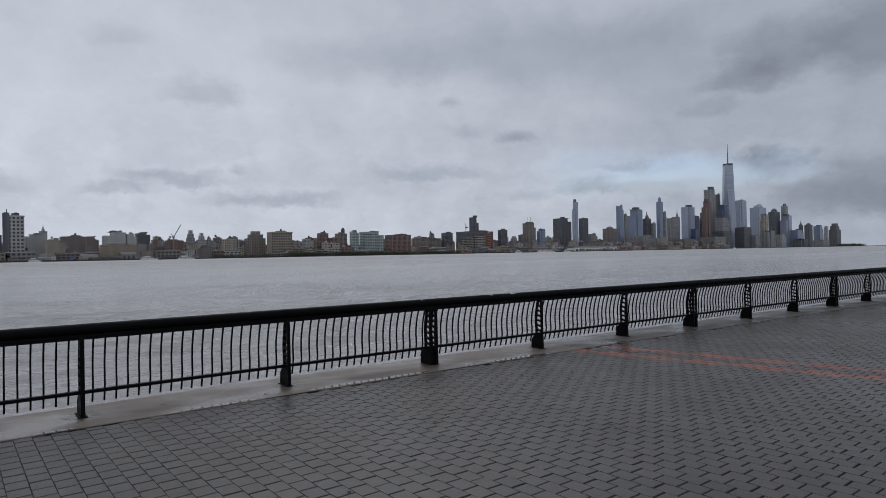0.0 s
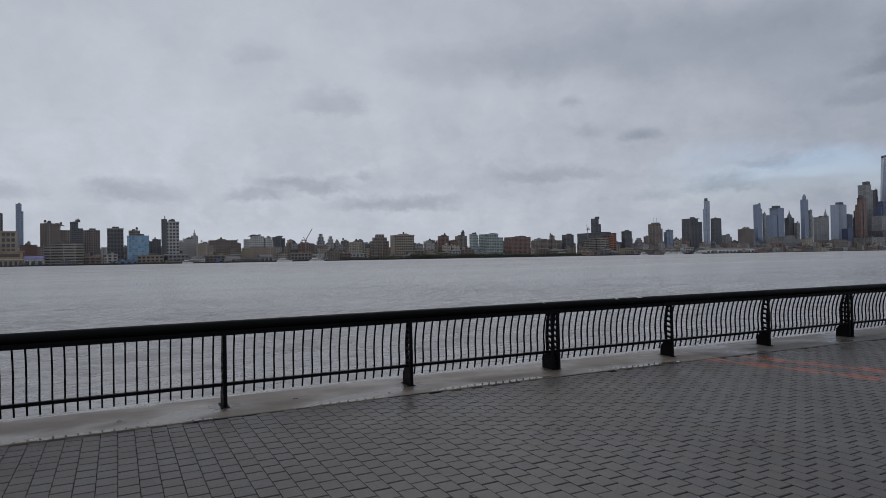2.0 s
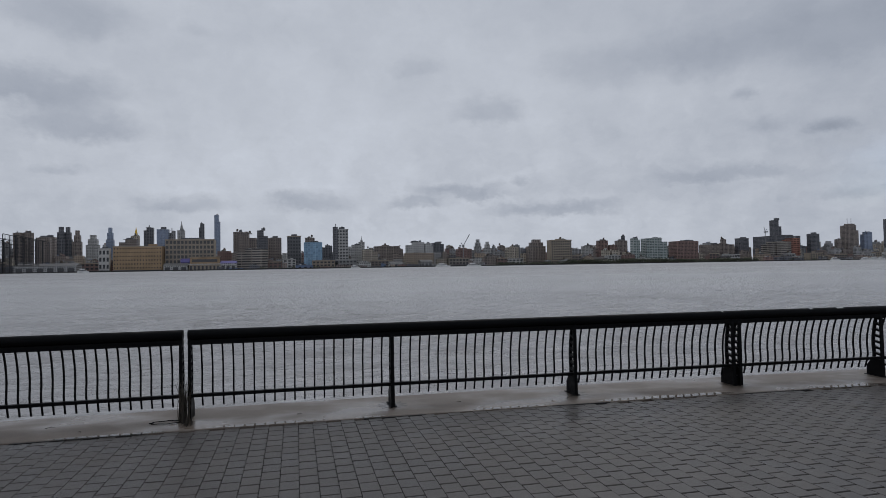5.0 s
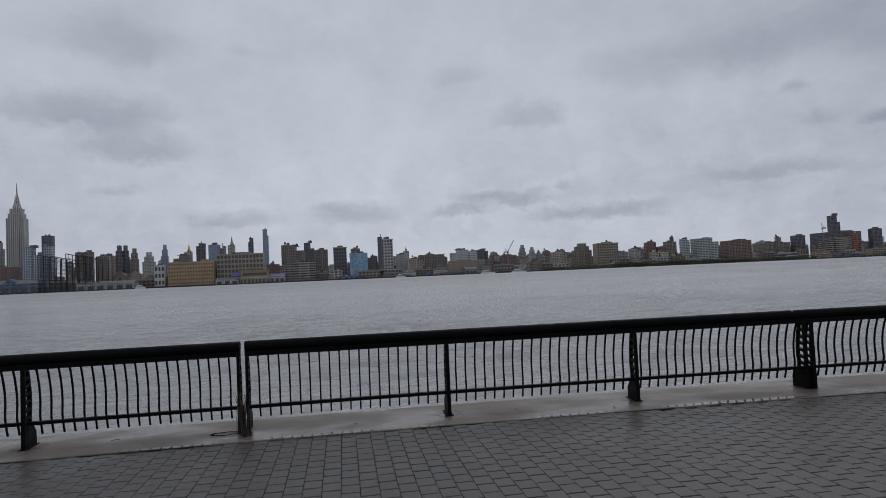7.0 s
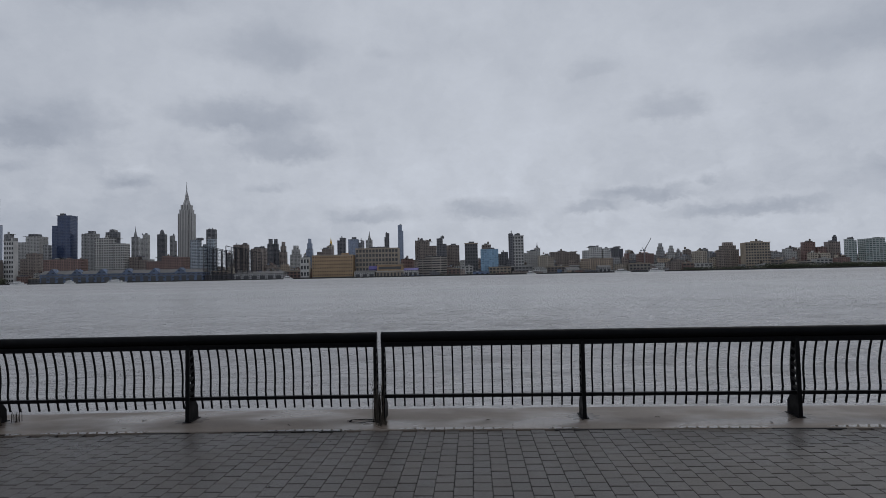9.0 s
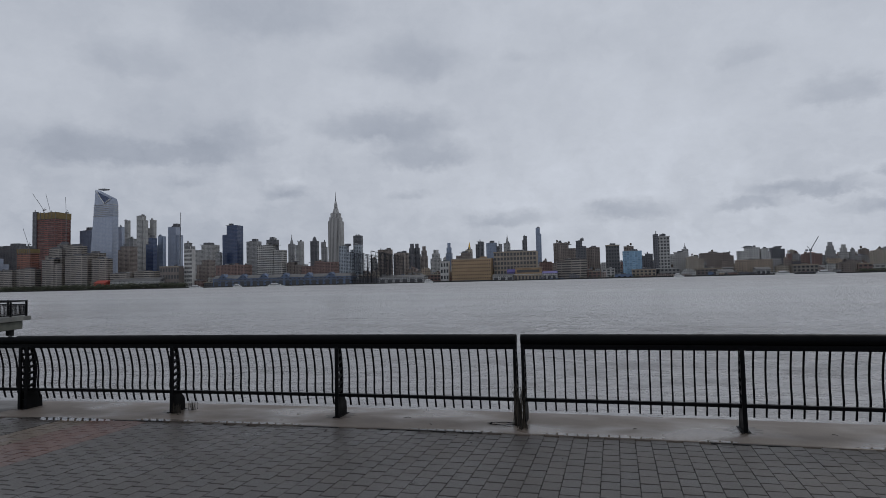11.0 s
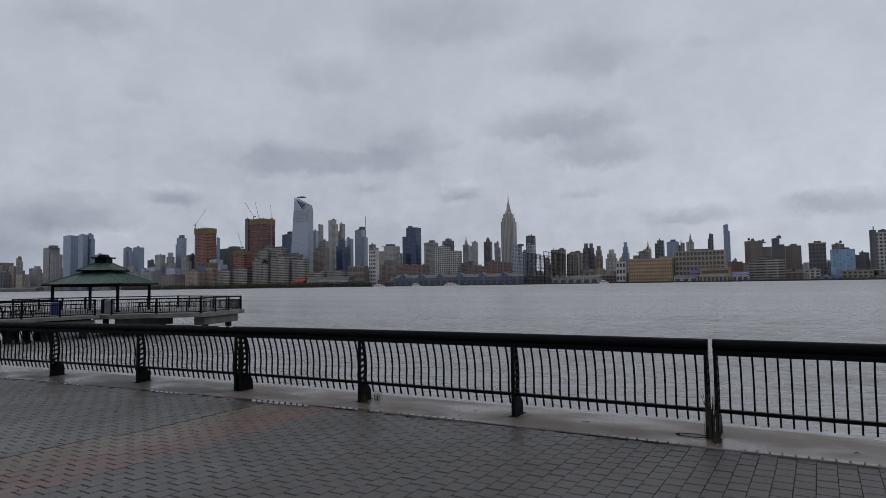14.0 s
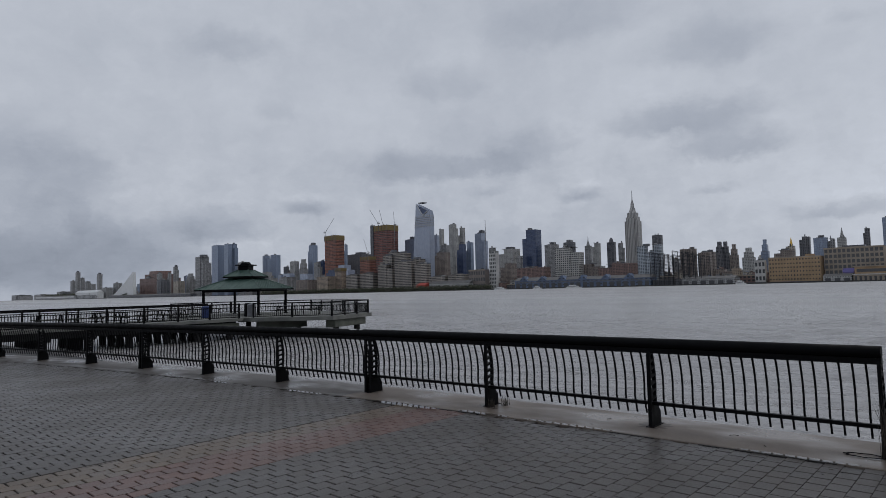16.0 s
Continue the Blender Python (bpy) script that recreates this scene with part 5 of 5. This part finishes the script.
tower("pale_glass", "box", 1724, 1404, 19.2, 171.2)
glass_obelisk(2931, 1450, 21.7, 397.4, 501.4)

# the low western shore, from south to north
tower("glass", "flat", 1552, 1406, 25.5, 74.7)
tower("brown", "mast", 1503, 1408, 39.4, 93.7)
tower("dgrey", "box", 1379, 1410, 26.7, 70.8)
tower("grey", "step", 1430, 1412, 24.4, 50.6)
tower("brown", "flat", 1463, 1414, 16.3, 55.1)
tower("dgrey", "box", 1286, 1416, 100.2, 65.5)
tower("dgrey", "box", 1339, 1500, 27.2, 114.3)
tower("orange", "flat", 1237, 1332, 36.2, 55.8)
tower("stripe", "flat", 1174, 1304, 59.0, 46.5)
tower("dgrey", "box", 1150, 1406, 28.9, 59.6)
tower("brown", "tank", 1090, 1408, 15.1, 57.0)
tower("brown", "box", 1087, 1410, 74.3, 43.9)
tower("brick", "box", 917, 1312, 58.4, 49.8)
tower("brown", "box", 802, 1414, 26.9, 56.1)
tower("dgrey", "box", 834, 1466, 8.5, 69.9)
tower("brick", "flat", 769, 1400, 19.7, 44.5)
tower("brick", "tank", 743, 1402, 24.4, 56.0)
tower("light", "tank", 704, 1404, 25.6, 42.4)
tower("grey", "flat", 675, 1406, 18.7, 35.7)
tower("beige", "tank", 480, 1328, 26.6, 39.2)
tower("brown", "tank", 481, 1410, 16.5, 44.4)
tower("grey", "flat", 461, 1412, 9.5, 44.6)
tower("light", "step", 447, 1414, 15.4, 55.6)
tower("grey", "step", 424, 1416, 16.6, 61.2)
tower("brick", "dome", 359, 1300, 30.6, 39.4)
tower("grey", "tank", 358, 1402, 13.0, 38.6)
tower("dgrey", "box", 324, 1404, 27.2, 53.4)
tower("white", "flat", 281, 1306, 16.5, 48.7)
tower("brown", "flat", 232, 1408, 19.1, 46.4)
tower("brown", "tank", 201, 1410, 47.9, 46.7)
tower("beige", "flat", 155, 1312, 31.3, 36.7)
tower("light", "box", 126, 1344, 29.8, 47.6)
tower("white", "spire", 158, 1516, 14.2, 75.4)
tower("dgrey", "flat", 70, 1400, 21.6, 48.8)
tower("brown", "tank", 33, 1452, 21.3, 69.0)
tower("brown", "box", -44, 1404, 29.3, 67.1)
tower("dgrey", "box", -67, 1356, 21.1, 80.5)
tower("brown", "tank", -120, 1428, 23.7, 81.1)
tower("brown", "tank", -100, 1390, 39.0, 75.3)
tower("glass", "flat", -198, 1712, 14.4, 141.3)
tower("dgrey", "flat", -237, 1714, 12.8, 119.3)
tower("grey", "flat", -273, 1516, 13.0, 89.0)
tower("glass", "box", -290, 1500, 24.4, 91.9)
tower("dgrey", "flat", -341, 1602, 21.1, 102.2)
tower("brown", "box", -334, 1384, 33.5, 64.2)
tower("glass", "step", -453, 1706, 17.9, 108.8)
tower("light", "step", -465, 1608, 26.8, 85.4)
tower("brown", "step", -529, 1710, 19.3, 102.1)
tower("dgrey", "step", -551, 1712, 19.1, 110.7)
tower("brown", "box", -524, 1514, 23.8, 75.9)
tower("brown", "flat", -605, 1616, 21.8, 91.6)
tower("green", "box", 750, 1260, 18.8, 55.1)
tower("green", "flat", 801, 1257, 53.3, 54.7, 0.5)
tower("tan", "tank", 569, 1264, 48.0, 52.6, 0.5, (9, 9))
tower("brown", "step", 530, 1306, 39.4, 55.8, 0.5)
tower("white", "box", 252, 1308, 38.3, 51.5, 0.5)
tower("tan", "flat", 250, 1250, 59.2, 27.1, 0.5)
tower("dgrey", "box", -2, 1312, 27.2, 66.2, 0.5, (5, 9))
tower("cyan", "box", 35, 1264, 36.0, 51.2, 0.5)
tower("light", "box", 91, 1276, 29.5, 77.8, 0.6, (5, 12))
tower("dgrey", "flat", 80, 1275, 9.8, 82.4)
tower("stripe", "flat", -81, 1252, 58.3, 38.4, 0.4)
tower("ochre", "flat", -280, 1229, 82.1, 44.8, 0.35, (17, 6, 0.2))
tower("beige", "box", -193, 1246, 86.4, 57.4, 0.35, (13, 6, 0.34))
tower("beige", "flat", -349, 1508, 16.4, 77.3)
tower("beige", "gold", -350, 1520, 12.4, 98.4)
tower("light", "flat", -270, 1612, 16.4, 95.8)
tower("light", "pyramid", -271, 1624, 14.1, 120.1)


def jetty_hall(x, y, w, h):
    """A tan two-storey hall on the bulkhead: banded walls, a dark glazed band and a flat overhanging roof."""
    root = thing("jetty_hall", "tan banded waterfront hall with a dark glazed band", "hall", Matrix.Translation((x, y, -1.2)))
    H = h + 1.2
    part("lower_wall", boxes((-w / 2, w / 2, 0, 18, 0, H * 0.42)), PLAIN["tan"], root)
    part("terrace_edge", boxes((-w / 2 - 1.5, w / 2 + 1.5, -1.2, 18.5, H * 0.42, H * 0.48)), PLAIN["white"], root)
    part("upper_wall", boxes((-w / 2 + 2, w / 2 - 2, 1, 17, H * 0.48, H * 0.94)), PLAIN["ochre"], root)
    part("glazed_band", boxes((-w / 2 + 5, w / 2 - 5, 0.6, 1.2, H * 0.60, H * 0.80)), PANE, root)
    part("roof", boxes((-w / 2, w / 2, -0.8, 18, H * 0.94, H)), PLAIN["tan"], root)
    me = mesh_of("doorway", boxes((-1.7, 1.7, -0.3, 0.1, 0.3, H * 0.33)), PANE)
    for k in range(8):
        piece("doorway", me, root, Matrix.Translation((-w / 2 + w * (k + 0.5) / 8, 0, 0)))


jetty_hall(-161.5, 1205, 54, 24)
tower("white", "box", -339, 1240, 18.2, 41.5, 0.5, (3, 3))

# midtown
tower("dgrey", "step", -563, 1702, 21.2, 110.5)
tower("brown", "box", -497, 1404, 24.6, 69.9)
tower("brown", "flat", -619, 1606, 20.3, 90.8)
tower("dgrey", "flat", -691, 1608, 23.4, 133.4)
tower("grey", "flat", -844, 1710, 16.4, 122.6)
tower("dgrey", "dome", -904, 1762, 23.2, 145.7)
tower("light", "flat", -957, 1764, 23.5, 131.8)
tower("grey", "spire", -1013, 1816, 19.4, 161.5)
tower("grey", "box", -956, 1500, 34.3, 118.3)
tower("dblue", "flat", -1014, 1482, 48.1, 163.5)
tower("grey", "flat", -1031, 1454, 14.9, 88.8)
tower("light", "box", -1100, 1486, 55.9, 113.5)
tower("grey", "flat", -1206, 1558, 26.7, 126.5)
tower("pale_glass", "box", -1299, 1610, 37.2, 182.4)
tower("dblue", "box", -1233, 1432, 25.2, 134.9)
tower("glass", "flat", -1227, 1464, 22.7, 141.5)
tower("light", "flat", -1301, 1516, 20.8, 195.6)
tower("light", "flat", -1305, 1480, 26.2, 205.1)
tower("grey", "flat", -1455, 1602, 31.7, 152.0)
tower("light", "flat", -1516, 1654, 19.7, 216.6)
tower("pale_glass", "flat", -1495, 1606, 19.2, 190.6)
tower("brown", "flat", -1250, 1358, 41.8, 108.8)
tower("glass", "box", -1528, 1510, 44.6, 174.1)
tower("dgrey", "box", -1827, 1512, 80.9, 139.0)
tower("glass", "flat", -2008, 1614, 14.0, 192.0)
tower("dblue", "flat", -1936, 1436, 28.8, 117.3)
tower("glass", "box", -2088, 1500, 37.2, 190.5)
tower("grey", "step", -2082, 1452, 34.7, 132.8)
tower("light", "flat", -2147, 1454, 35.1, 127.1)
tower("dgrey", "flat", -2200, 1456, 25.3, 108.4)
tower("glass", "flat", -2437, 1508, 35.8, 167.6)
tower("glass", "flat", -2343, 1490, 40.3, 165.1)
tower("tan", "net", -1621, 1272, 33.3, 75.6)
tower("dblue", "flat", -1716, 1314, 53.4, 73.7)
tower("brown", "flat", -1013, 1366, 38.6, 65.1)
tower("tan", "flat", -1664, 1240, 61.7, 50.7)
tower("grey", "flat", -1986, 1302, 60.3, 58.5)
tower("brown", "flat", -1827, 1274, 66.3, 44.1)
tower("orange", "net", -1835, 1406, 65.0, 204.4)
tower("orange", "net", -1530, 1308, 45.8, 108.9)
tower("rust", "net", -1595, 1430, 83.9, 222.1)
tower("dgrey", "flat", -1629, 1427, 15.1, 227.1)
tower("stripe", "box", -1525, 1249, 54.4, 51.3, 0.3)
tower("stripe", "box", -1464, 1256, 63.6, 54.7, 0.3)
tower("stripe", "box", -1368, 1246, 61.5, 75.7, 0.3)
tower("stripe", "box", -1290, 1245, 69.3, 82.5, 0.3)
tower("stripe", "box", -1224, 1251, 49.5, 73.1, 0.3)
tower("stripe", "box", -1401, 1281, 56.5, 105.0, 0.3)
tower("stripe", "box", -1346, 1288, 59.0, 109.6, 0.3)
tower("stripe", "box", -1273, 1280, 51.0, 89.3, 0.3)
tower("stripe", "box", -1398, 1302, 46.9, 117.1, 0.3)
tower("stripe", "box", -1152, 1239, 58.4, 35.2, 0.3)
tower("stripe", "box", -1087, 1244, 58.7, 38.2, 0.3)
tower("white", "flat", -976, 1260, 21.6, 88.5, 0.6, (4, 9))
tower("brown", "flat", -1014, 1242, 54.3, 47.9, 0.3, (7, 3))
tower("grid", "flat", -779, 1294, 64.1, 92.0, 0.4)
tower("dgrey", "box", -781, 1306, 25.9, 105.3, 0.5)
tower("speckle", "box", -574, 1268, 30.6, 84.2, 0.5)
tower("speckle", "flat", -557, 1285, 25.1, 86.8, 0.5)
tower("brick", "tank", -656, 1292, 83.3, 50.1, 0.4)
tower("brick", "flat", -883, 1294, 83.8, 48.2, 0.3)
tower("brown", "box", -730, 1316, 38.3, 50.2, 0.4)
slanted_tower(-1460, -1376, 1450, -1438, -1377, 289, 260)
art_deco_tower(-757, 1600, 37.1, 184, 201, 214, 236, 263)
crane(-1876, 1415, -1.2, 223.4, 54.7, 52.1)
crane(-1579, 1435, -1.2, 226.3, -18.2, 57.9)
crane(-1610, 1440, -1.2, 236.0, -41.6, 52.7)
crane(-1533, 1445, -1.2, 224.4, -2.9, 47.3)
crane(-1562, 1350, -1.2, 127.3, -20.2, 49.6)
crane(353, 1290, -1.2, 41.5, 14.4, 26.8)
crane(1215, 1405, -1.2, 75.3, -3.0, 15.0)
mast(-1278, 1618, -1.2, 229.7)

# upriver: mostly grey, with the distance haze put into the wall colours
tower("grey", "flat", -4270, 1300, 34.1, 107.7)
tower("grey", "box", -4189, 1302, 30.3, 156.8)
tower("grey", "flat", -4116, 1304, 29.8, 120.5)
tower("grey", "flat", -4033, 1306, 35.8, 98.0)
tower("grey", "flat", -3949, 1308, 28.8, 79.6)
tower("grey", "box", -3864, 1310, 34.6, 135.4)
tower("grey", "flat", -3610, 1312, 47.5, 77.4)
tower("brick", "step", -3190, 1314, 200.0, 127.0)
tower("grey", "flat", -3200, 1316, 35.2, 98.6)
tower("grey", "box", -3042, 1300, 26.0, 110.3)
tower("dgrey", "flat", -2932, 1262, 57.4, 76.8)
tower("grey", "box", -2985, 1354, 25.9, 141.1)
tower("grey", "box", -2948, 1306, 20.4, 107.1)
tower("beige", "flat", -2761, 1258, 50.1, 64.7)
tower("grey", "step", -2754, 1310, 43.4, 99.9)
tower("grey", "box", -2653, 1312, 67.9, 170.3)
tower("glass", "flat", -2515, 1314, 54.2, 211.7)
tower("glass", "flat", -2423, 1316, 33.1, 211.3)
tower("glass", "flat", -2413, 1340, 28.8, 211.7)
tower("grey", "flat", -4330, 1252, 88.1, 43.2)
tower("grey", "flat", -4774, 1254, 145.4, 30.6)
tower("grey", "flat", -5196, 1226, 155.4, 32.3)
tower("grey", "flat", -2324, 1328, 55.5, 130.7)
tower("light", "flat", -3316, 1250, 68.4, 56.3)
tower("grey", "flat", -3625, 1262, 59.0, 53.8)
sloped_pyramid(-3414, -3115, 1215, 123.0)

# waterfront sheds and boats
shed(-4260, 1201, 715.2, 21.2, WHITE_PAINT, "long white pier shed across the river", None)
shed(-2958, 1202, 891.4, 14.0, F['dgrey'], "long dark pier shed across the river", None)
shed(-3752, 1215, 338.4, 45.4, WHITE_PAINT, "white domed pier hall across the river", WHITE_PAINT)
shed(-737, 1203, 159.3, 24.1, F['slate'], "slate-blue pier shed with pale bands", None)
shed(-595, 1203, 123.9, 23.4, F['slate'], "slate-blue pier shed with dark doors", None)
shed(-836, 1208, 69.8, 25.2, F['slate'], "slate-blue pier shed at the river edge", None)
shed(-1098, 1226, 141.0, 25.4, F['light'], "long pale low shed across the river", None)
shed(-1199, 1224, 33.3, 21.8, RED_PAINT, "small red waterfront hall", RED_PAINT)
shed(-422, 1203, 97.0, 15.0, F["grey"], "grey waterfront terminal hall across the river", None)
shed(-211, 1204, 41.0, 12.5, F['light'], "pale low pier hall with dark doors", None)
shed(-198, 1222, 15.0, 21.0, PURPLE, "small purple-roofed hall behind the bulkhead", PURPLE, 12.0)
shed(-120.5, 1204, 26.5, 15.7, F['light'], "pale pier hall with a purple-blue roof", PURPLE)
shed(1574, 1204, 205.5, 13.6, WHITE_PAINT, "long white pier shed across the river", None)
shed(193, 1204, 24.6, 10.2, F['light'], "pale low shed at the far shore", None)
shed(254, 1203, 22.9, 12.7, F['grey'], "grey low shed at the far shore", None)
boat(-893, 1180, 34)
boat(-786, 1176, 22)
boat(-697, 1184, 40)
boat(282, 1180, 30)
boat(-354, 1176, 18)
boat(1213, 1184, 26)
boat(1296, 1180, 30)
boat(1337, 1176, 24)
boat(1326, 1184, 34)
boat(1408, 1180, 30)
boat(111, 1176, 18)
boat(2403, 1184, 14)
boat(345, 1180, 30)

# green belts along the bulkhead
treeline(-1976, -946, 1202, 15, 620, "bare and early-green trees along the far bulkhead")
treeline(562, 788, 1201, 11, 300, "bare and early-green trees along the far bulkhead")
treeline(788, 1026, 1201, 9, 300, "bare and early-green trees along the far bulkhead")
treeline(401, 562, 1201, 8, 170, "bare and early-green trees along the far bulkhead")
treeline(-64, 82, 1202, 6, 60, "bare and early-green trees along the far bulkhead")
treeline(1078, 1187, 1202, 7, 50, "bare and early-green trees along the far bulkhead")
treeline(3785, 4200, 1300, 16, 160, "low dark woods at the harbour mouth")
treeline(-4500, -3600, 1225, 34, 220, "hazy wooded shore far upriver")
range_net(-534, -488, 1206, 66.6, 55.5)
range_net(-488, -434, 1206, 67.3, 53.7)


# ---- fallen leaves and grit on the paving ----
def litter():
    rng = random.Random(21)
    bm = bmesh.new()
    for _ in range(90):
        x, y = rng.uniform(-9, 12), rng.uniform(-7.5, -0.7)
        a, r = rng.uniform(0, 6.28), rng.uniform(0.012, 0.034)
        c, s_ = math.cos(a), math.sin(a)
        pts = [(r, 0, 0.004), (0.3 * r, 0.5 * r, 0.012), (-r, 0.1 * r, 0.005), (0.1 * r, -0.45 * r, 0.009)]
        y = min(y, line(x)[0] - 0.7)
        bm.faces.new([bm.verts.new((x + c * px - s_ * py, y + s_ * px + c * py, pz)) for px, py, pz in pts])
    tagged(new("fallen_leaves", mesh_of("fallen_leaves", bm, GRASS)), "few small dark wet leaves on the paving", "leaves", kind="stuff")


litter()


def wire_loop():
    """A bent loop of old wire that lies on the kerb beside the joint."""
    bm = bmesh.new()
    n = 22
    pts = [Vector((0.17 * math.cos(6.283 * i / n) * (1 + 0.12 * math.sin(3 * i)), 0.075 * math.sin(6.283 * i / n), 0.006 + 0.004 * math.sin(2.2 * i) ** 2)) for i in range(n)]
    for i in range(n - 1):
        rod(bm, pts[i], pts[i + 1], 0.005, 5)
    ob = new("wire_loop", mesh_of("wire_loop", bm, BLACK))
    ob.matrix_basis = on_edge(CUT - 0.2, -0.10, 0.012)
    tagged(ob, "bent loop of dark wire lying on the kerb", "wire")


wire_loop()


def twig(s, off, ln, turn):
    bm = bmesh.new()
    p = [Vector((-ln / 2, 0, 0.004)), Vector((0, ln * 0.08, 0.008)), Vector((ln / 2, -ln * 0.05, 0.004))]
    rod(bm, p[0], p[1], 0.0035, 5)
    rod(bm, p[1], p[2], 0.0028, 5)
    rod(bm, p[1], p[1] + Vector((ln * 0.2, ln * 0.2, 0.002)), 0.002, 5)
    ob = new("twig", mesh_of("twig", bm, GRASS))
    ob.matrix_basis = on_edge(s, off, 0.012) @ Matrix.Rotation(turn, 4, "Z")
    tagged(ob, "small dark twig lying on the kerb", "twig", "twigs on the kerb")


for row in ((-1.55, 0.05, 0.10, 0.5), (-1.15, -0.25, 0.05, 2.1), (-3.1, 0.1, 0.07, 1.2), (1.25, -0.1, 0.05, 0.2), (3.3, 0.0, 0.06, 2.6), (-4.75, -0.15, 0.09, 0.9), (4.5, -0.3, 0.05, 1.7)):
    twig(*row)


# ---- the paving: columns of blocks across the promenade, each column shifted by half a block ----
PW, PL, GAP, LONG = 0.162, 0.206, 0.0132, 0.0040


def block_faces(verts, faces, x0, x1, y0, y1, z, tilt=(0, 0, 0, 0)):
    n, c, d = len(verts), 0.005, 0.0015
    verts += [(x0, y0, -0.05), (x1, y0, -0.05), (x1, y1, -0.05), (x0, y1, -0.05),
              (x0, y0, z - c), (x1, y0, z - c), (x1, y1, z - c), (x0, y1, z - c),
              (x0 + d, y0 + c, z + tilt[0]), (x1 - d, y0 + c, z + tilt[1]), (x1 - d, y1 - c, z + tilt[2]), (x0 + d, y1 - c, z + tilt[3])]
    for i in range(4):
        j = (i + 1) % 4
        faces.append((n + i, n + j, n + 4 + j, n + 4 + i))
        faces.append((n + 4 + i, n + 4 + j, n + 8 + j, n + 8 + i))
    faces.append((n + 8, n + 9, n + 10, n + 11))


def blocks(name, cells, mat, label):
    rng = random.Random(len(cells))
    verts, faces = [], []
    for x, y in cells:
        a, b = rng.uniform(-0.0007, 0.0007), rng.uniform(-0.0007, 0.0007)
        x, y = x + rng.uniform(-0.001, 0.001), y + rng.uniform(-0.0025, 0.0025)
        block_faces(verts, faces, x + LONG / 2, x + PW - LONG / 2, y + GAP / 2, y + PL - GAP / 2, rng.uniform(-0.0014, 0.0012), (a + b, a - b, -a - b, b - a))
    me = bpy.data.meshes.new(name)
    me.from_pydata(verts, [], faces)
    me.materials.append(mat)
    ob = new(name, me)
    return tagged(ob, label, "paving", kind="stuff")


def in_band(x, y):
    return -6.27 + 0.015 * y < x < -4.95 or abs(x - 10.13 + 0.21 * y) < 0.14 or abs(x - 10.82 + 0.205 * y) < 0.14


def in_strip(x, y):
    return -1.2 < x < 2.9 and -5.15 < y < -2.9


grey, red, tan, line_red, single = [], [], [], [], []
for i in range(round(-26 / PW), round(34 / PW)):
    x = 0.424 + i * PW
    shift = 0.147 if i % 2 == 0 else 0.044
    for j in range(round(-13.0 / PL), 1):
        y = j * PL + shift
        if y > line(x)[0] - 0.62:
            continue
        c = (x, y)
        if abs(x + PW / 2 + 6.33 - 0.015 * y) < PW / 2:   # a narrow cut course along the groove
            grey.append((x - 0.022, y))
            continue
        if in_band(x + PW / 2, y):
            (tan if -6.4 < x < -5.75 else red if x < 0 else line_red).append(c)
        elif in_strip(x, y) and len(single) < 300:
            single.append(c)
        else:
            grey.append(c)
blocks("paving", grey, PAVER, "wet grey concrete paving blocks laid in shifted columns")
blocks("paving_edge", tan, PAVER_TAN, "row of dull tan paving blocks beside the red band")
blocks("paving_band", red, PAVER_RED, "band of dull red paving blocks across the promenade")
blocks("paving_line", line_red, PAVER_BRIGHT, "two thin lines of bright red paving blocks across the promenade")
pavement = tagged(new("pavement"), "nearest stretch of the wet grey block paving", "pavement", kind="structure")
v, f = [], []
block_faces(v, f, LONG / 2, PW - LONG / 2, GAP / 2, PL - GAP / 2, 0.0)
one = bpy.data.meshes.new("paver")
one.from_pydata(v, [], f)
one.materials.append(PAVER_ONE)
rng = random.Random(5)
for x, y in single:
    lean = Euler((rng.uniform(-0.006, 0.006), rng.uniform(-0.008, 0.008), rng.uniform(-0.005, 0.005))).to_matrix().to_4x4()
    piece("paver", one, pavement, Matrix.Translation((x, y + rng.uniform(-0.0025, 0.0025), rng.uniform(-0.0014, 0.0012))) @ lean)


bm = bmesh.new()
for k in range(24):   # the open groove beside the band, a little lower than the blocks
    y0, y1 = -13.0 + k * 0.52, -13.0 + (k + 1) * 0.52
    if y1 < line(-6.3)[0] - 0.6:
        xa, xb = -6.262 + 0.015 * y0, -6.262 + 0.015 * y1
        box(bm, min(xa, xb) - 0.006, max(xa, xb) + 0.006, y0, y1, -0.044, -0.001)
tagged(new("expansion_joint", mesh_of("expansion_joint", bm, JOINT)), "dark expansion joint across the paving", "joint", kind="structure")
